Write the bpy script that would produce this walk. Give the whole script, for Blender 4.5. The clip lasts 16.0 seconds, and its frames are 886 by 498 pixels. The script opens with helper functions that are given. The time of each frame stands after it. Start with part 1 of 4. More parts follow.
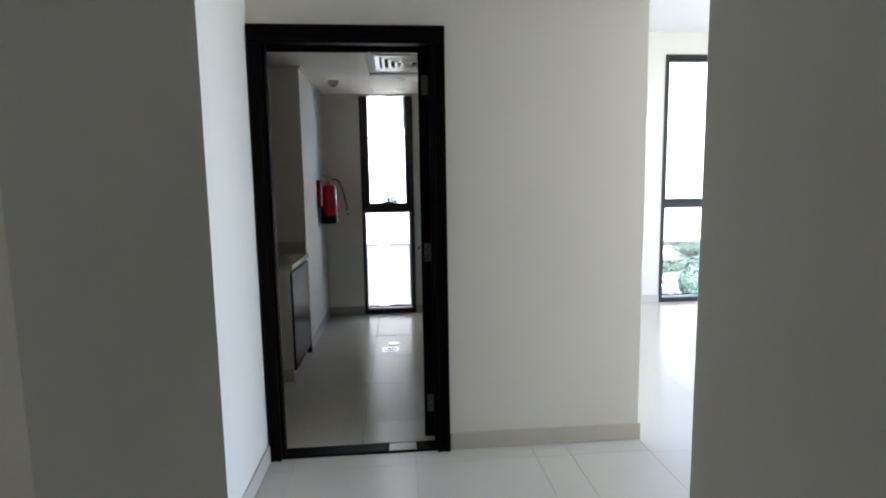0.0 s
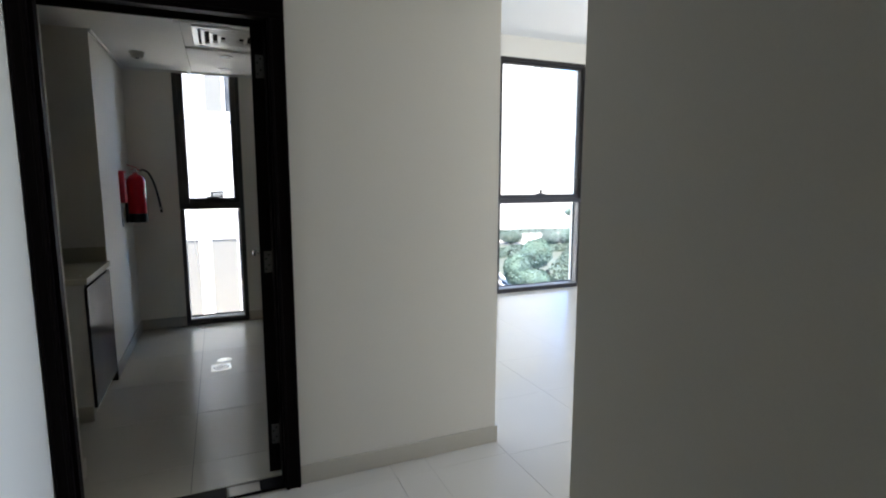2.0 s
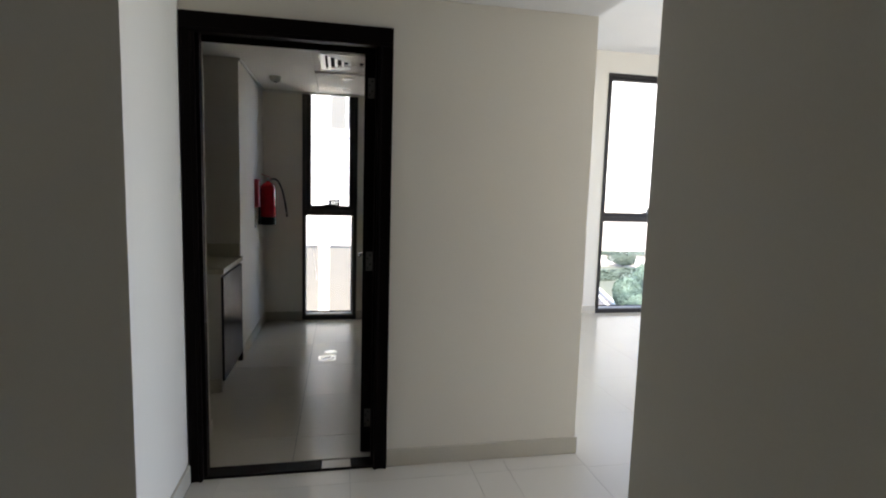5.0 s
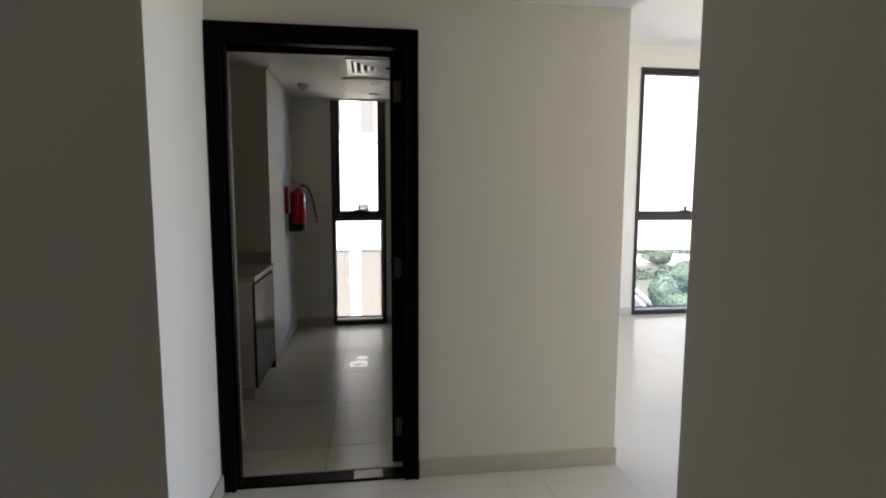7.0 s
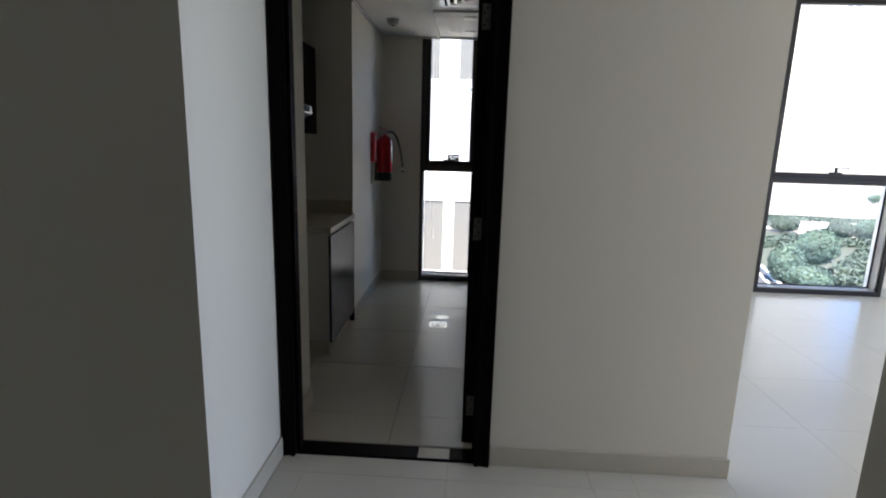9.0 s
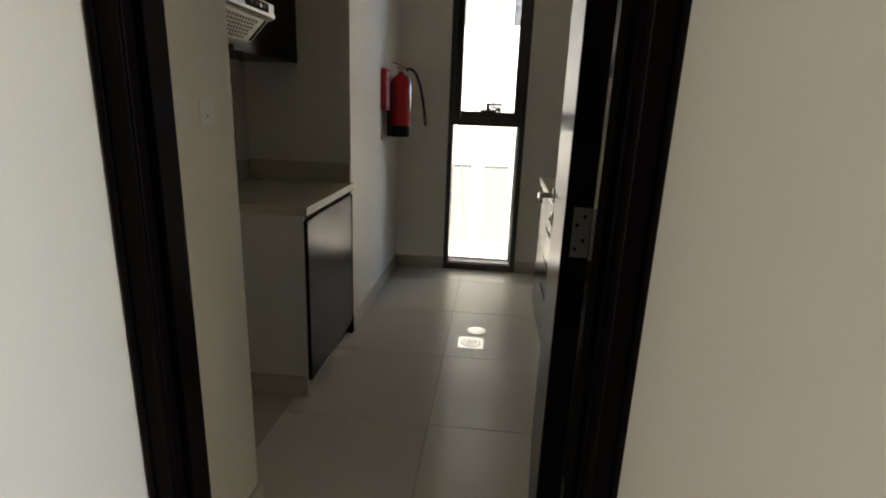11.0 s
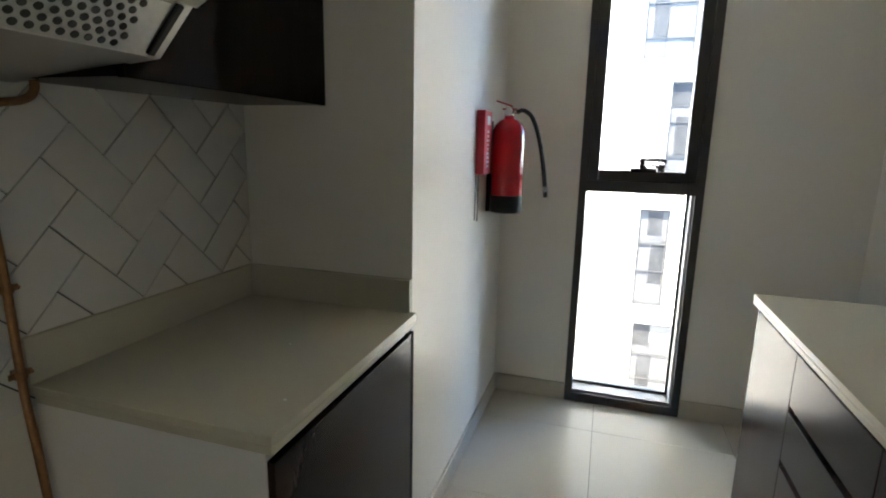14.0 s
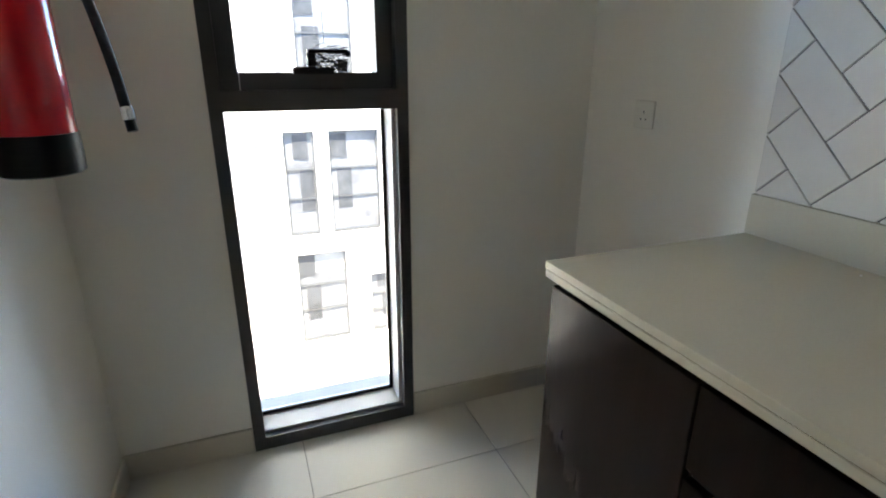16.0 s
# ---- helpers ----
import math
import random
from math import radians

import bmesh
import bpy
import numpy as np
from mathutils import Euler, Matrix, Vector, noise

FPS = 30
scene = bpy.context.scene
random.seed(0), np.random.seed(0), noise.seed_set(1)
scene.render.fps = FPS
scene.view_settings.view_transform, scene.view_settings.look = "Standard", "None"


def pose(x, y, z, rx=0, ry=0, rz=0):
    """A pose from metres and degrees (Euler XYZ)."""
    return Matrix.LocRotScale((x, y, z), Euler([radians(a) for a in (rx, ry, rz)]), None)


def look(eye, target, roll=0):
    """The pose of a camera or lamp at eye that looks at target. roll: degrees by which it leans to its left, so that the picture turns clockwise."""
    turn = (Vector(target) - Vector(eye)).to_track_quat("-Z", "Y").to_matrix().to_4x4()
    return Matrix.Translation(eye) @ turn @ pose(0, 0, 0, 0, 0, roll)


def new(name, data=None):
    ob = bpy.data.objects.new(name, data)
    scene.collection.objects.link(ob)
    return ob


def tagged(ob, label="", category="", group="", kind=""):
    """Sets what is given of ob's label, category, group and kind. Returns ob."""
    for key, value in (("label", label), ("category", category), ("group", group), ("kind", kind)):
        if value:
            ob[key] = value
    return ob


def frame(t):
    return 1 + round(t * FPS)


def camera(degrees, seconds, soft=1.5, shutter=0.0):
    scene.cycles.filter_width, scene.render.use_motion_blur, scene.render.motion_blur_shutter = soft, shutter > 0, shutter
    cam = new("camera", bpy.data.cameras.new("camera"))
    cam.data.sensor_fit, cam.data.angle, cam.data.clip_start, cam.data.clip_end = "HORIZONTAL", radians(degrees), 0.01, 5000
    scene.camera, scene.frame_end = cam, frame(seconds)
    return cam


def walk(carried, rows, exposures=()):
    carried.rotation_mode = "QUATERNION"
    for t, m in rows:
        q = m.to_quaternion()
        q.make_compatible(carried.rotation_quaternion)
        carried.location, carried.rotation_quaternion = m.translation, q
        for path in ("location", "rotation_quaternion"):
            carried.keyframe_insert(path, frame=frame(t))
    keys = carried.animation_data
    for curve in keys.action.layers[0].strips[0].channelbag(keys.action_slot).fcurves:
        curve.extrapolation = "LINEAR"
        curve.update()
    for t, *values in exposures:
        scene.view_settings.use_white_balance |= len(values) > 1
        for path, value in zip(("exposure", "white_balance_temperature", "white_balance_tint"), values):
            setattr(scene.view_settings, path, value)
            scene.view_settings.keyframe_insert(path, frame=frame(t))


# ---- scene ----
cam = camera(80.6, 16.0, 2.0)
PATH = [
    (0, (0.146, -0.056, 1.453), (0.318, 1.924, 1.223), -0.9),
    (0.5, (0.131, 0.037, 1.47), (0.439, 2.003, 1.274), 1.2),
    (1, (0.113, 0.167, 1.496), (0.819, 2.03, 1.322), 1.4),
    (1.5, (0.11, 0.25, 1.486), (0.922, 2.065, 1.274), 0.9),
    (2, (0.109, 0.225, 1.505), (0.888, 2.047, 1.234), 0.1),
    (2.5, (0.126, 0.234, 1.471), (0.871, 2.067, 1.179), -0.7),
    (3, (0.155, 0.118, 1.469), (0.678, 2.03, 1.204), -0.7),
    (3.5, (0.154, 0.047, 1.475), (0.592, 1.986, 1.251), 1.1),
    (4, (0.148, 0.046, 1.479), (0.519, 1.999, 1.256), 2.0),
    (6.5, (0.168, 0.001, 1.487), (0.589, 1.946, 1.288), 1.0),
    (7, (0.172, 0.096, 1.492), (0.445, 2.066, 1.281), 0.2),
    (7.5, (0.188, 0.218, 1.493), (0.309, 2.197, 1.238), 0.5),
    (8, (0.190, 0.295, 1.514), (0.208, 2.266, 1.176), 0.6),
    (8.5, (0.25, 0.369, 1.514), (0.264, 2.33, 1.119), 0.6),
    (9, (0.265, 0.485, 1.483), (0.176, 2.442, 1.084), 1.7),
    (11.5, (0.07, 2.219, 1.323), (-0.161, 4.126, 0.769), 2.6),
    (12, (0.012, 2.593, 1.312), (-0.431, 4.46, 0.749), 3.2),
    (12.5, (-0.059, 2.825, 1.308), (-0.689, 4.587, 0.602), 3.4),
    (13, (-0.139, 2.999, 1.33), (-0.685, 4.823, 0.717), 2.0),
    (13.5, (-0.144, 3.077, 1.476), (-0.742, 4.984, 1.406), 0.9),
    (14, (-0.113, 3.183, 1.418), (-0.693, 5.055, 1.019), 1.2),
    (14.5, (-0.175, 3.4, 1.331), (-0.327, 5.308, 0.751), 1.1),
    (15, (-0.254, 3.68, 1.335), (0.127, 5.547, 0.725), 0.7),
    (15.5, (-0.207, 4.016, 1.311), (0.346, 5.838, 0.697), -0.2),
    (16, (-0.182, 4.339, 1.309), (0.5, 6.101, 0.654), 0.2),
]
walk(cam, [(t, look(eye, target, roll)) for t, eye, target, roll in PATH], exposures=[(0, 3.73, 6550, 14), (1.5, 3.3, 6600, 14), (4, 3.18, 7100, 16), (7, 3.13, 7400, 18), (9.2, 2.9, 6750, 16), (11.5, 3.87, 8700, 14), (12, 4.1, 7600, 10), (12.5, 4.33, 7250, 9.5), (13.5, 4.8, 7100, 12), (14, 4.75, 7150, 12), (14.5, 4.75, 7000, 12.5), (15, 4.63, 6750, 12.5), (15.5, 4.6, 6850, 12.5), (16, 4.65, 7100, 12.5)])

# ---- light ----
world = bpy.data.worlds.new("world")
scene.world = world
world.use_nodes = True
_wn = world.node_tree
_sky = _wn.nodes.new("ShaderNodeTexSky")
_sky.sky_type = "NISHITA"
_sky.sun_disc = False
SUN_EL, SUN_AZ = 66.0, 196.0          # degrees; azimuth clockwise from +y
_sky.sun_elevation, _sky.sun_rotation = radians(SUN_EL), radians(SUN_AZ)
_sky.air_density, _sky.dust_density, _sky.ozone_density = 0.6, 0.0, 8.0
_wn.links.new(_sky.outputs[0], _wn.nodes["Background"].inputs[0])
_wn.nodes["Background"].inputs[1].default_value = 0.15
_sd = Vector((math.sin(radians(SUN_AZ)) * math.cos(radians(SUN_EL)), math.cos(radians(SUN_AZ)) * math.cos(radians(SUN_EL)), math.sin(radians(SUN_EL))))
sun = new("sun", bpy.data.lights.new("sun", "SUN"))
sun.data.energy, sun.data.angle, sun.data.color = 3.0, radians(0.5), (1.0, 0.95, 0.87)
sun.matrix_world = look(_sd * 60, (0, 0, 0))
# area lamp for daylight, in an east window added out of view
_al = bpy.data.lights.new("daylight", "AREA")
_al.shape, _al.size, _al.size_y, _al.energy, _al.color = "RECTANGLE", 2.6, 2.6, 16.0, (0.70, 0.815, 1.0)
daylight = new("daylight", _al)
daylight.matrix_world = look((6.55, 2.6, 1.5), (0.0, 2.6, 1.5))

# ---- materials ----
def mat(name):
    m = bpy.data.materials.new(name)
    m.use_nodes = True
    return m, m.node_tree, m.node_tree.nodes["Principled BSDF"]


def surface(name, colour, rough=0.5, metal=0.0, vary=0.06, scale=6.0, grain=80.0, bump=0.05, stretch=(1, 1, 1), rvary=0.08, coat=0.0, per_piece=0.0, spec=0.5):
    """Two scales of colour variation, roughness variation and a fine bump, in metres."""
    m, nt, b = mat(name)
    n, l = nt.nodes, nt.links
    tc = n.new("ShaderNodeTexCoord")
    mp = n.new("ShaderNodeMapping")
    mp.inputs["Scale"].default_value = stretch
    geo = n.new("ShaderNodeNewGeometry")
    l.new(geo.outputs["Position"], mp.inputs[0])
    big, fine = n.new("ShaderNodeTexNoise"), n.new("ShaderNodeTexNoise")
    for t, s in ((big, scale), (fine, grain)):
        t.inputs["Scale"].default_value = s
        t.inputs["Detail"].default_value = 4
        l.new(mp.outputs[0], t.inputs["Vector"])
    add = n.new("ShaderNodeMath")
    add.operation = "ADD"
    l.new(big.outputs["Fac"], add.inputs[0])
    l.new(fine.outputs["Fac"], add.inputs[1])
    last = add
    if per_piece:
        oi = n.new("ShaderNodeObjectInfo")
        pp = n.new("ShaderNodeMath")
        pp.operation = "MULTIPLY_ADD"
        pp.inputs[1].default_value = per_piece
        l.new(oi.outputs["Random"], pp.inputs[0])
        l.new(add.outputs[0], pp.inputs[2])
        last = pp
    rng = n.new("ShaderNodeMapRange")
    rng.inputs["From Min"].default_value, rng.inputs["From Max"].default_value = 0.6, 1.4 + per_piece
    rng.inputs["To Min"].default_value, rng.inputs["To Max"].default_value = 1 - vary, 1 + vary
    l.new(last.outputs[0], rng.inputs[0])
    mul = n.new("ShaderNodeVectorMath")
    mul.operation = "SCALE"
    mul.inputs[0].default_value = colour
    l.new(rng.outputs[0], mul.inputs["Scale"])
    l.new(mul.outputs[0], b.inputs["Base Color"])
    rr = n.new("ShaderNodeMapRange")
    rr.inputs["To Min"].default_value, rr.inputs["To Max"].default_value = max(0.02, rough - rvary), min(1, rough + rvary)
    l.new(big.outputs["Fac"], rr.inputs[0])
    l.new(rr.outputs[0], b.inputs["Roughness"])
    b.inputs["Metallic"].default_value = metal
    b.inputs["Specular IOR Level"].default_value = spec
    if coat:
        b.inputs["Coat Weight"].default_value = coat
        b.inputs["Coat Roughness"].default_value = 0.12
    if bump:
        bp = n.new("ShaderNodeBump")
        bp.inputs["Strength"].default_value = bump
        bp.inputs["Distance"].default_value = 0.004
        l.new(fine.outputs["Fac"], bp.inputs["Height"])
        l.new(bp.outputs[0], b.inputs["Normal"])
    return m


def pane_glass(name, tint=(0.97, 0.99, 0.98)):
    m, nt, b = mat(name)
    n, l = nt.nodes, nt.links
    n.remove(b)
    tr, gl, mix, fr = n.new("ShaderNodeBsdfTransparent"), n.new("ShaderNodeBsdfGlossy"), n.new("ShaderNodeMixShader"), n.new("ShaderNodeFresnel")
    tr.inputs[0].default_value = (*tint, 1)
    gl.inputs["Roughness"].default_value = 0.0
    fr.inputs[0].default_value = 1.25
    l.new(fr.outputs[0], mix.inputs[0])
    l.new(tr.outputs[0], mix.inputs[1])
    l.new(gl.outputs[0], mix.inputs[2])
    l.new(mix.outputs[0], n["Material Output"].inputs[0])
    return m


PAINT = surface("wall_paint", (0.80, 0.748, 0.645), 0.65, vary=0.02, scale=1.5, grain=160, bump=0.05, rvary=0.03, spec=0.12)
GLOSS_PAINT = surface("satin_wall_paint", (0.85, 0.815, 0.735), 0.38, vary=0.015, scale=1.5, grain=130, bump=0.03, spec=0.42, rvary=0.008)
# darker than the other walls, so the unseen south wall bounces less light
LOW_BOUNCE = surface("low_bounce_wall_paint", (0.60, 0.54, 0.43), 0.6, vary=0.03, scale=1.5, grain=160, bump=0.05)
CEIL = surface("ceiling_paint", (0.85, 0.84, 0.81), 0.7, vary=0.02, scale=2, grain=200, bump=0.08)
TILE = surface("porcelain_tile", (0.63, 0.588, 0.498), 0.20, vary=0.035, scale=2.2, grain=260, bump=0.006, per_piece=0.3, rvary=0.012, spec=0.09)
GROUT = surface("floor_grout", (0.26, 0.235, 0.19), 0.85, vary=0.15, scale=20, grain=300, bump=0.3)
SKIRT = surface("skirting_tile", (0.58, 0.535, 0.44), 0.35, vary=0.05, scale=5, grain=200, bump=0.05)
FRAME_WOOD = surface("wenge_frame", (0.0048, 0.0030, 0.0027), 0.45, vary=0.35, scale=3, grain=60, bump=0.05, stretch=(9, 9, 0.6), spec=0.045)
VENEER = surface("dark_veneer", (0.018, 0.0108, 0.0085), 0.25, vary=0.16, scale=4, grain=50, bump=0.0, stretch=(9, 9, 0.7), spec=0.08, rvary=0.003)
LEAF_WOOD = surface("door_veneer", (0.027, 0.018, 0.014), 0.29, vary=0.07, scale=3, grain=40, bump=0.0, stretch=(8, 8, 0.6), spec=0.05, rvary=0.006)
WHITE_BOARD = surface("white_laminate", (0.78, 0.76, 0.71), 0.4, vary=0.03, scale=3, grain=120, bump=0.04)
QUARTZ = surface("quartz", (0.58, 0.54, 0.42), 0.25, vary=0.035, scale=3, grain=160, bump=0.0, spec=0.22, rvary=0.02)
ALU = surface("bronze_aluminium", (0.060, 0.057, 0.056), 0.42, 0.3, vary=0.10, scale=4, grain=200, bump=0.03)
ALU_DARK = surface("dark_bronze_aluminium", (0.042, 0.037, 0.034), 0.45, vary=0.10, scale=4, grain=200, bump=0.03, spec=0.12)
ALU_IN = surface("reveal_aluminium", (0.42, 0.42, 0.42), 0.5, 0.2, vary=0.05, scale=4, grain=200, bump=0.03)
BLACK = surface("black_plastic", (0.008, 0.008, 0.009), 0.35, vary=0.2, scale=10, grain=200, bump=0.03, spec=0.2)
RUBBER = surface("black_rubber", (0.018, 0.018, 0.02), 0.6, vary=0.2, scale=10, grain=200, bump=0.05)
RED = surface("red_enamel", (0.60, 0.014, 0.022), 0.22, vary=0.08, scale=9, grain=150, bump=0.02, coat=0.5)
RED_SIGN = surface("red_sign", (0.68, 0.022, 0.035), 0.4, vary=0.05, scale=9, grain=150, bump=0.02)
WHITE_INK = surface("white_print", (0.8, 0.8, 0.8), 0.5, vary=0.02, bump=0)
STEEL = surface("brushed_steel", (0.52, 0.515, 0.485), 0.36, 1.0, vary=0.08, scale=5, grain=90, bump=0.05, stretch=(1, 12, 12))
MESH_STEEL = surface("filter_aluminium", (0.44, 0.435, 0.40), 0.42, 0.9, vary=0.10, scale=7, grain=120, bump=0.04)
HINGE_STEEL = surface("dull_hinge_steel", (0.115, 0.11, 0.10), 0.5, 0.5, vary=0.1, scale=20, grain=200, bump=0.03)
CHROME = surface("satin_chrome", (0.62, 0.61, 0.58), 0.22, 1.0, vary=0.05, scale=20, grain=300, bump=0.02)
SATIN = surface("satin_steel", (0.74, 0.72, 0.66), 0.38, 0.7, vary=0.06, scale=25, grain=300, bump=0.02)
COPPER = surface("copper_pipe", (0.33, 0.165, 0.07), 0.42, 0.75, vary=0.25, scale=18, grain=120, bump=0.08)
GLAZE = surface("glazed_tile", (0.74, 0.715, 0.65), 0.10, vary=0.03, scale=7, grain=40, bump=0.012, per_piece=0.2, rvary=0.02, spec=0.2)
TILE_GROUT = surface("grey_grout", (0.035, 0.035, 0.038), 0.85, vary=0.12, scale=20, grain=300, bump=0.2)
PLATE = surface("plate_plastic", (0.80, 0.765, 0.69), 0.45, vary=0.02, scale=10, grain=200, bump=0.01, spec=0.3)
PLASTIC = surface("white_plastic", (0.80, 0.79, 0.76), 0.3, vary=0.02, scale=10, grain=200, bump=0.01)
GLASS = pane_glass("pane_glass")
GLASS_FAR = surface("facade_glass", (0.075, 0.076, 0.077), 0.25, vary=0.4, scale=1.3, grain=5, bump=0.0, spec=0.12)
INNER_PANE = surface("dark_inner_pane", (0.032, 0.033, 0.034), 0.3, vary=0.4, scale=1.5, grain=6, bump=0.0, spec=0.1)
FILTER_HOLE = surface("filter_hole", (0.06, 0.06, 0.055), 0.7, vary=0.2, bump=0, spec=0.1)
GAP = surface("shadow_gap", (0.010, 0.009, 0.009), 0.7, vary=0.2, bump=0, spec=0.04)
DETECTOR = surface("aged_plastic", (0.50, 0.48, 0.43), 0.4, vary=0.04, scale=10, grain=200, bump=0.01)
LAMP_DIM = surface("lamp_glass", (0.40, 0.40, 0.38), 0.35, vary=0.02, bump=0)
RENDER_WHITE = surface("white_render", (0.60, 0.575, 0.52), 0.85, vary=0.04, scale=0.7, grain=30, bump=0.1)
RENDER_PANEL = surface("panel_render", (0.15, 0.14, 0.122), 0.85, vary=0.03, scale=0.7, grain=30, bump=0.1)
RENDER_GREY = surface("grey_render", (0.42, 0.41, 0.39), 0.85, vary=0.05, scale=0.7, grain=30, bump=0.1)
FACADE_FRAME = surface("facade_frame", (0.036, 0.036, 0.035), 0.5, 0.3, vary=0.05, scale=2, grain=30, bump=0)
BLIND = surface("window_blind", (0.10, 0.10, 0.095), 0.8, vary=0.05, scale=2, grain=20, bump=0)
TOWER_GLASS = surface("tower_glass", (0.22, 0.222, 0.225), 0.4, vary=0.1, scale=0.2, grain=2, bump=0)
LAWN = surface("bed_soil", (0.060, 0.068, 0.048), 0.95, vary=0.3, scale=0.5, grain=9, bump=0.3)
SAND = surface("sandy_ground", (0.25, 0.225, 0.185), 0.95, vary=0.15, scale=0.25, grain=6, bump=0.3)
ASPHALT = surface("asphalt", (0.055, 0.055, 0.058), 0.85, vary=0.15, scale=0.6, grain=40, bump=0.2)
PAVING = surface("pale_paving", (0.58, 0.55, 0.50), 0.85, vary=0.08, scale=1.2, grain=30, bump=0.15)
KERB = surface("kerb_stone", (0.45, 0.44, 0.41), 0.8, vary=0.08, scale=2, grain=40, bump=0.1)
BARK = surface("bark", (0.10, 0.07, 0.05), 0.9, vary=0.3, scale=8, grain=40, bump=0.5)
LEAVES = surface("leaves", (0.075, 0.122, 0.088), 0.7, vary=0.45, scale=1.5, grain=9, bump=0.0)
LEAVES_DARK = surface("dark_leaves", (0.052, 0.078, 0.056), 0.7, vary=0.45, scale=1.5, grain=9, bump=0.0)
LINE_PAINT = surface("road_paint", (0.7, 0.7, 0.68), 0.7, vary=0.06, bump=0)


# ---- mesh helpers ----
def add_box(bm, x0, x1, y0, y1, z0, z1, bevel=0.0, seg=2):
    v = bmesh.ops.create_cube(bm, size=1.0)["verts"]
    for p in v:
        p.co = Vector((x0 + (p.co.x + 0.5) * (x1 - x0), y0 + (p.co.y + 0.5) * (y1 - y0), z0 + (p.co.z + 0.5) * (z1 - z0)))
    if bevel:
        e = list({e for p in v for e in p.link_edges})
        bmesh.ops.bevel(bm, geom=e, offset=bevel, segments=seg, affect="EDGES", profile=0.5)
    return bm


def box(x0, x1, y0, y1, z0, z1, bevel=0.0, seg=2):
    return add_box(bmesh.new(), x0, x1, y0, y1, z0, z1, bevel, seg)


def add_cyl(bm, m, r, h, n=24, r2=None, bevel=0.0):
    """A cylinder of height h standing on the origin of m, along its z."""
    g = bmesh.ops.create_cone(bm, cap_ends=True, segments=n, radius1=r, radius2=r if r2 is None else r2, depth=h, matrix=m @ Matrix.Translation((0, 0, h / 2)))
    if bevel:
        e = [e for e in {e for v in g["verts"] for e in v.link_edges} if any(len(f.verts) > 4 for f in e.link_faces)]
        bmesh.ops.bevel(bm, geom=e, offset=bevel, segments=2, affect="EDGES", profile=0.5)
    return bm


def cyl(m, r, h, n=24, r2=None, bevel=0.0):
    return add_cyl(bmesh.new(), m, r, h, n, r2, bevel)


def lathe(profile, n=32, m=Matrix(), caps=True):
    """Turn (radius, height) pairs about z."""
    bm = bmesh.new()
    rings = []
    for r, z in profile:
        rings.append([bm.verts.new(m @ Vector((r * math.cos(2 * math.pi * k / n), r * math.sin(2 * math.pi * k / n), z))) for k in range(n)])
    for a, b in zip(rings, rings[1:]):
        for k in range(n):
            bm.faces.new((a[k], a[(k + 1) % n], b[(k + 1) % n], b[k]))
    if caps:
        bm.faces.new(list(reversed(rings[0])))
        bm.faces.new(rings[-1])
    return bm


def add_tube(bm, pts, r, n=10):
    """A round tube along smooth points."""
    rings = []
    up = Vector((0.31, 0.17, 0.93))
    for i, p in enumerate(pts):
        d = (Vector(pts[min(i + 1, len(pts) - 1)]) - Vector(pts[max(i - 1, 0)])).normalized()
        a = d.cross(up).normalized()
        c = d.cross(a)
        rings.append([bm.verts.new(Vector(p) + r * (a * math.cos(2 * math.pi * k / n) + c * math.sin(2 * math.pi * k / n))) for k in range(n)])
    for a, b in zip(rings, rings[1:]):
        for k in range(n):
            bm.faces.new((a[k], b[k], b[(k + 1) % n], a[(k + 1) % n]))
    bm.faces.new(rings[0])
    bm.faces.new(list(reversed(rings[-1])))
    return bm


def curve_points(ctrl, n=8):
    """Catmull-Rom points through ctrl."""
    c = [Vector(p) for p in ctrl]
    c = [2 * c[0] - c[1]] + c + [2 * c[-1] - c[-2]]
    out = []
    for i in range(1, len(c) - 2):
        for k in range(n):
            t = k / n
            out.append(0.5 * ((2 * c[i]) + (c[i + 1] - c[i - 1]) * t + (2 * c[i - 1] - 5 * c[i] + 4 * c[i + 1] - c[i + 2]) * t * t + (3 * c[i] - c[i - 1] - 3 * c[i + 1] + c[i + 2]) * t ** 3))
    return out + [c[-2]]


def mesh_of(name, bm, material, smooth=False):
    bmesh.ops.recalc_face_normals(bm, faces=bm.faces)
    me = bpy.data.meshes.new(name)
    bm.to_mesh(me)
    bm.free()
    me.materials.append(material)
    if smooth:
        me.polygons.foreach_set("use_smooth", [True] * len(me.polygons))
        me.set_sharp_from_angle(angle=radians(40))
    return me


def part(name, bm, material, parent, label="", smooth=False):
    ob = new(name, mesh_of(name, bm, material, smooth))
    ob.parent = parent
    if parent is not None:
        ob.matrix_parent_inverse = parent.matrix_basis.inverted()
    return tagged(ob, label)


def thing(name, at, label, category, group="", kind=""):
    ob = new(name)
    ob.empty_display_size = 0.1
    ob.matrix_basis = Matrix.Translation(at)
    return tagged(ob, label, category, group, kind)


def solid(name, bm, material, label, category="", kind="structure", smooth=False, group=""):
    return tagged(new(name, mesh_of(name, bm, material, smooth)), label, category, group, kind)


def join(*bms):
    out = bmesh.new()
    for b in bms:
        me = bpy.data.meshes.new("tmp")
        b.to_mesh(me)
        b.free()
        out.from_mesh(me)
        bpy.data.meshes.remove(me)
    return out

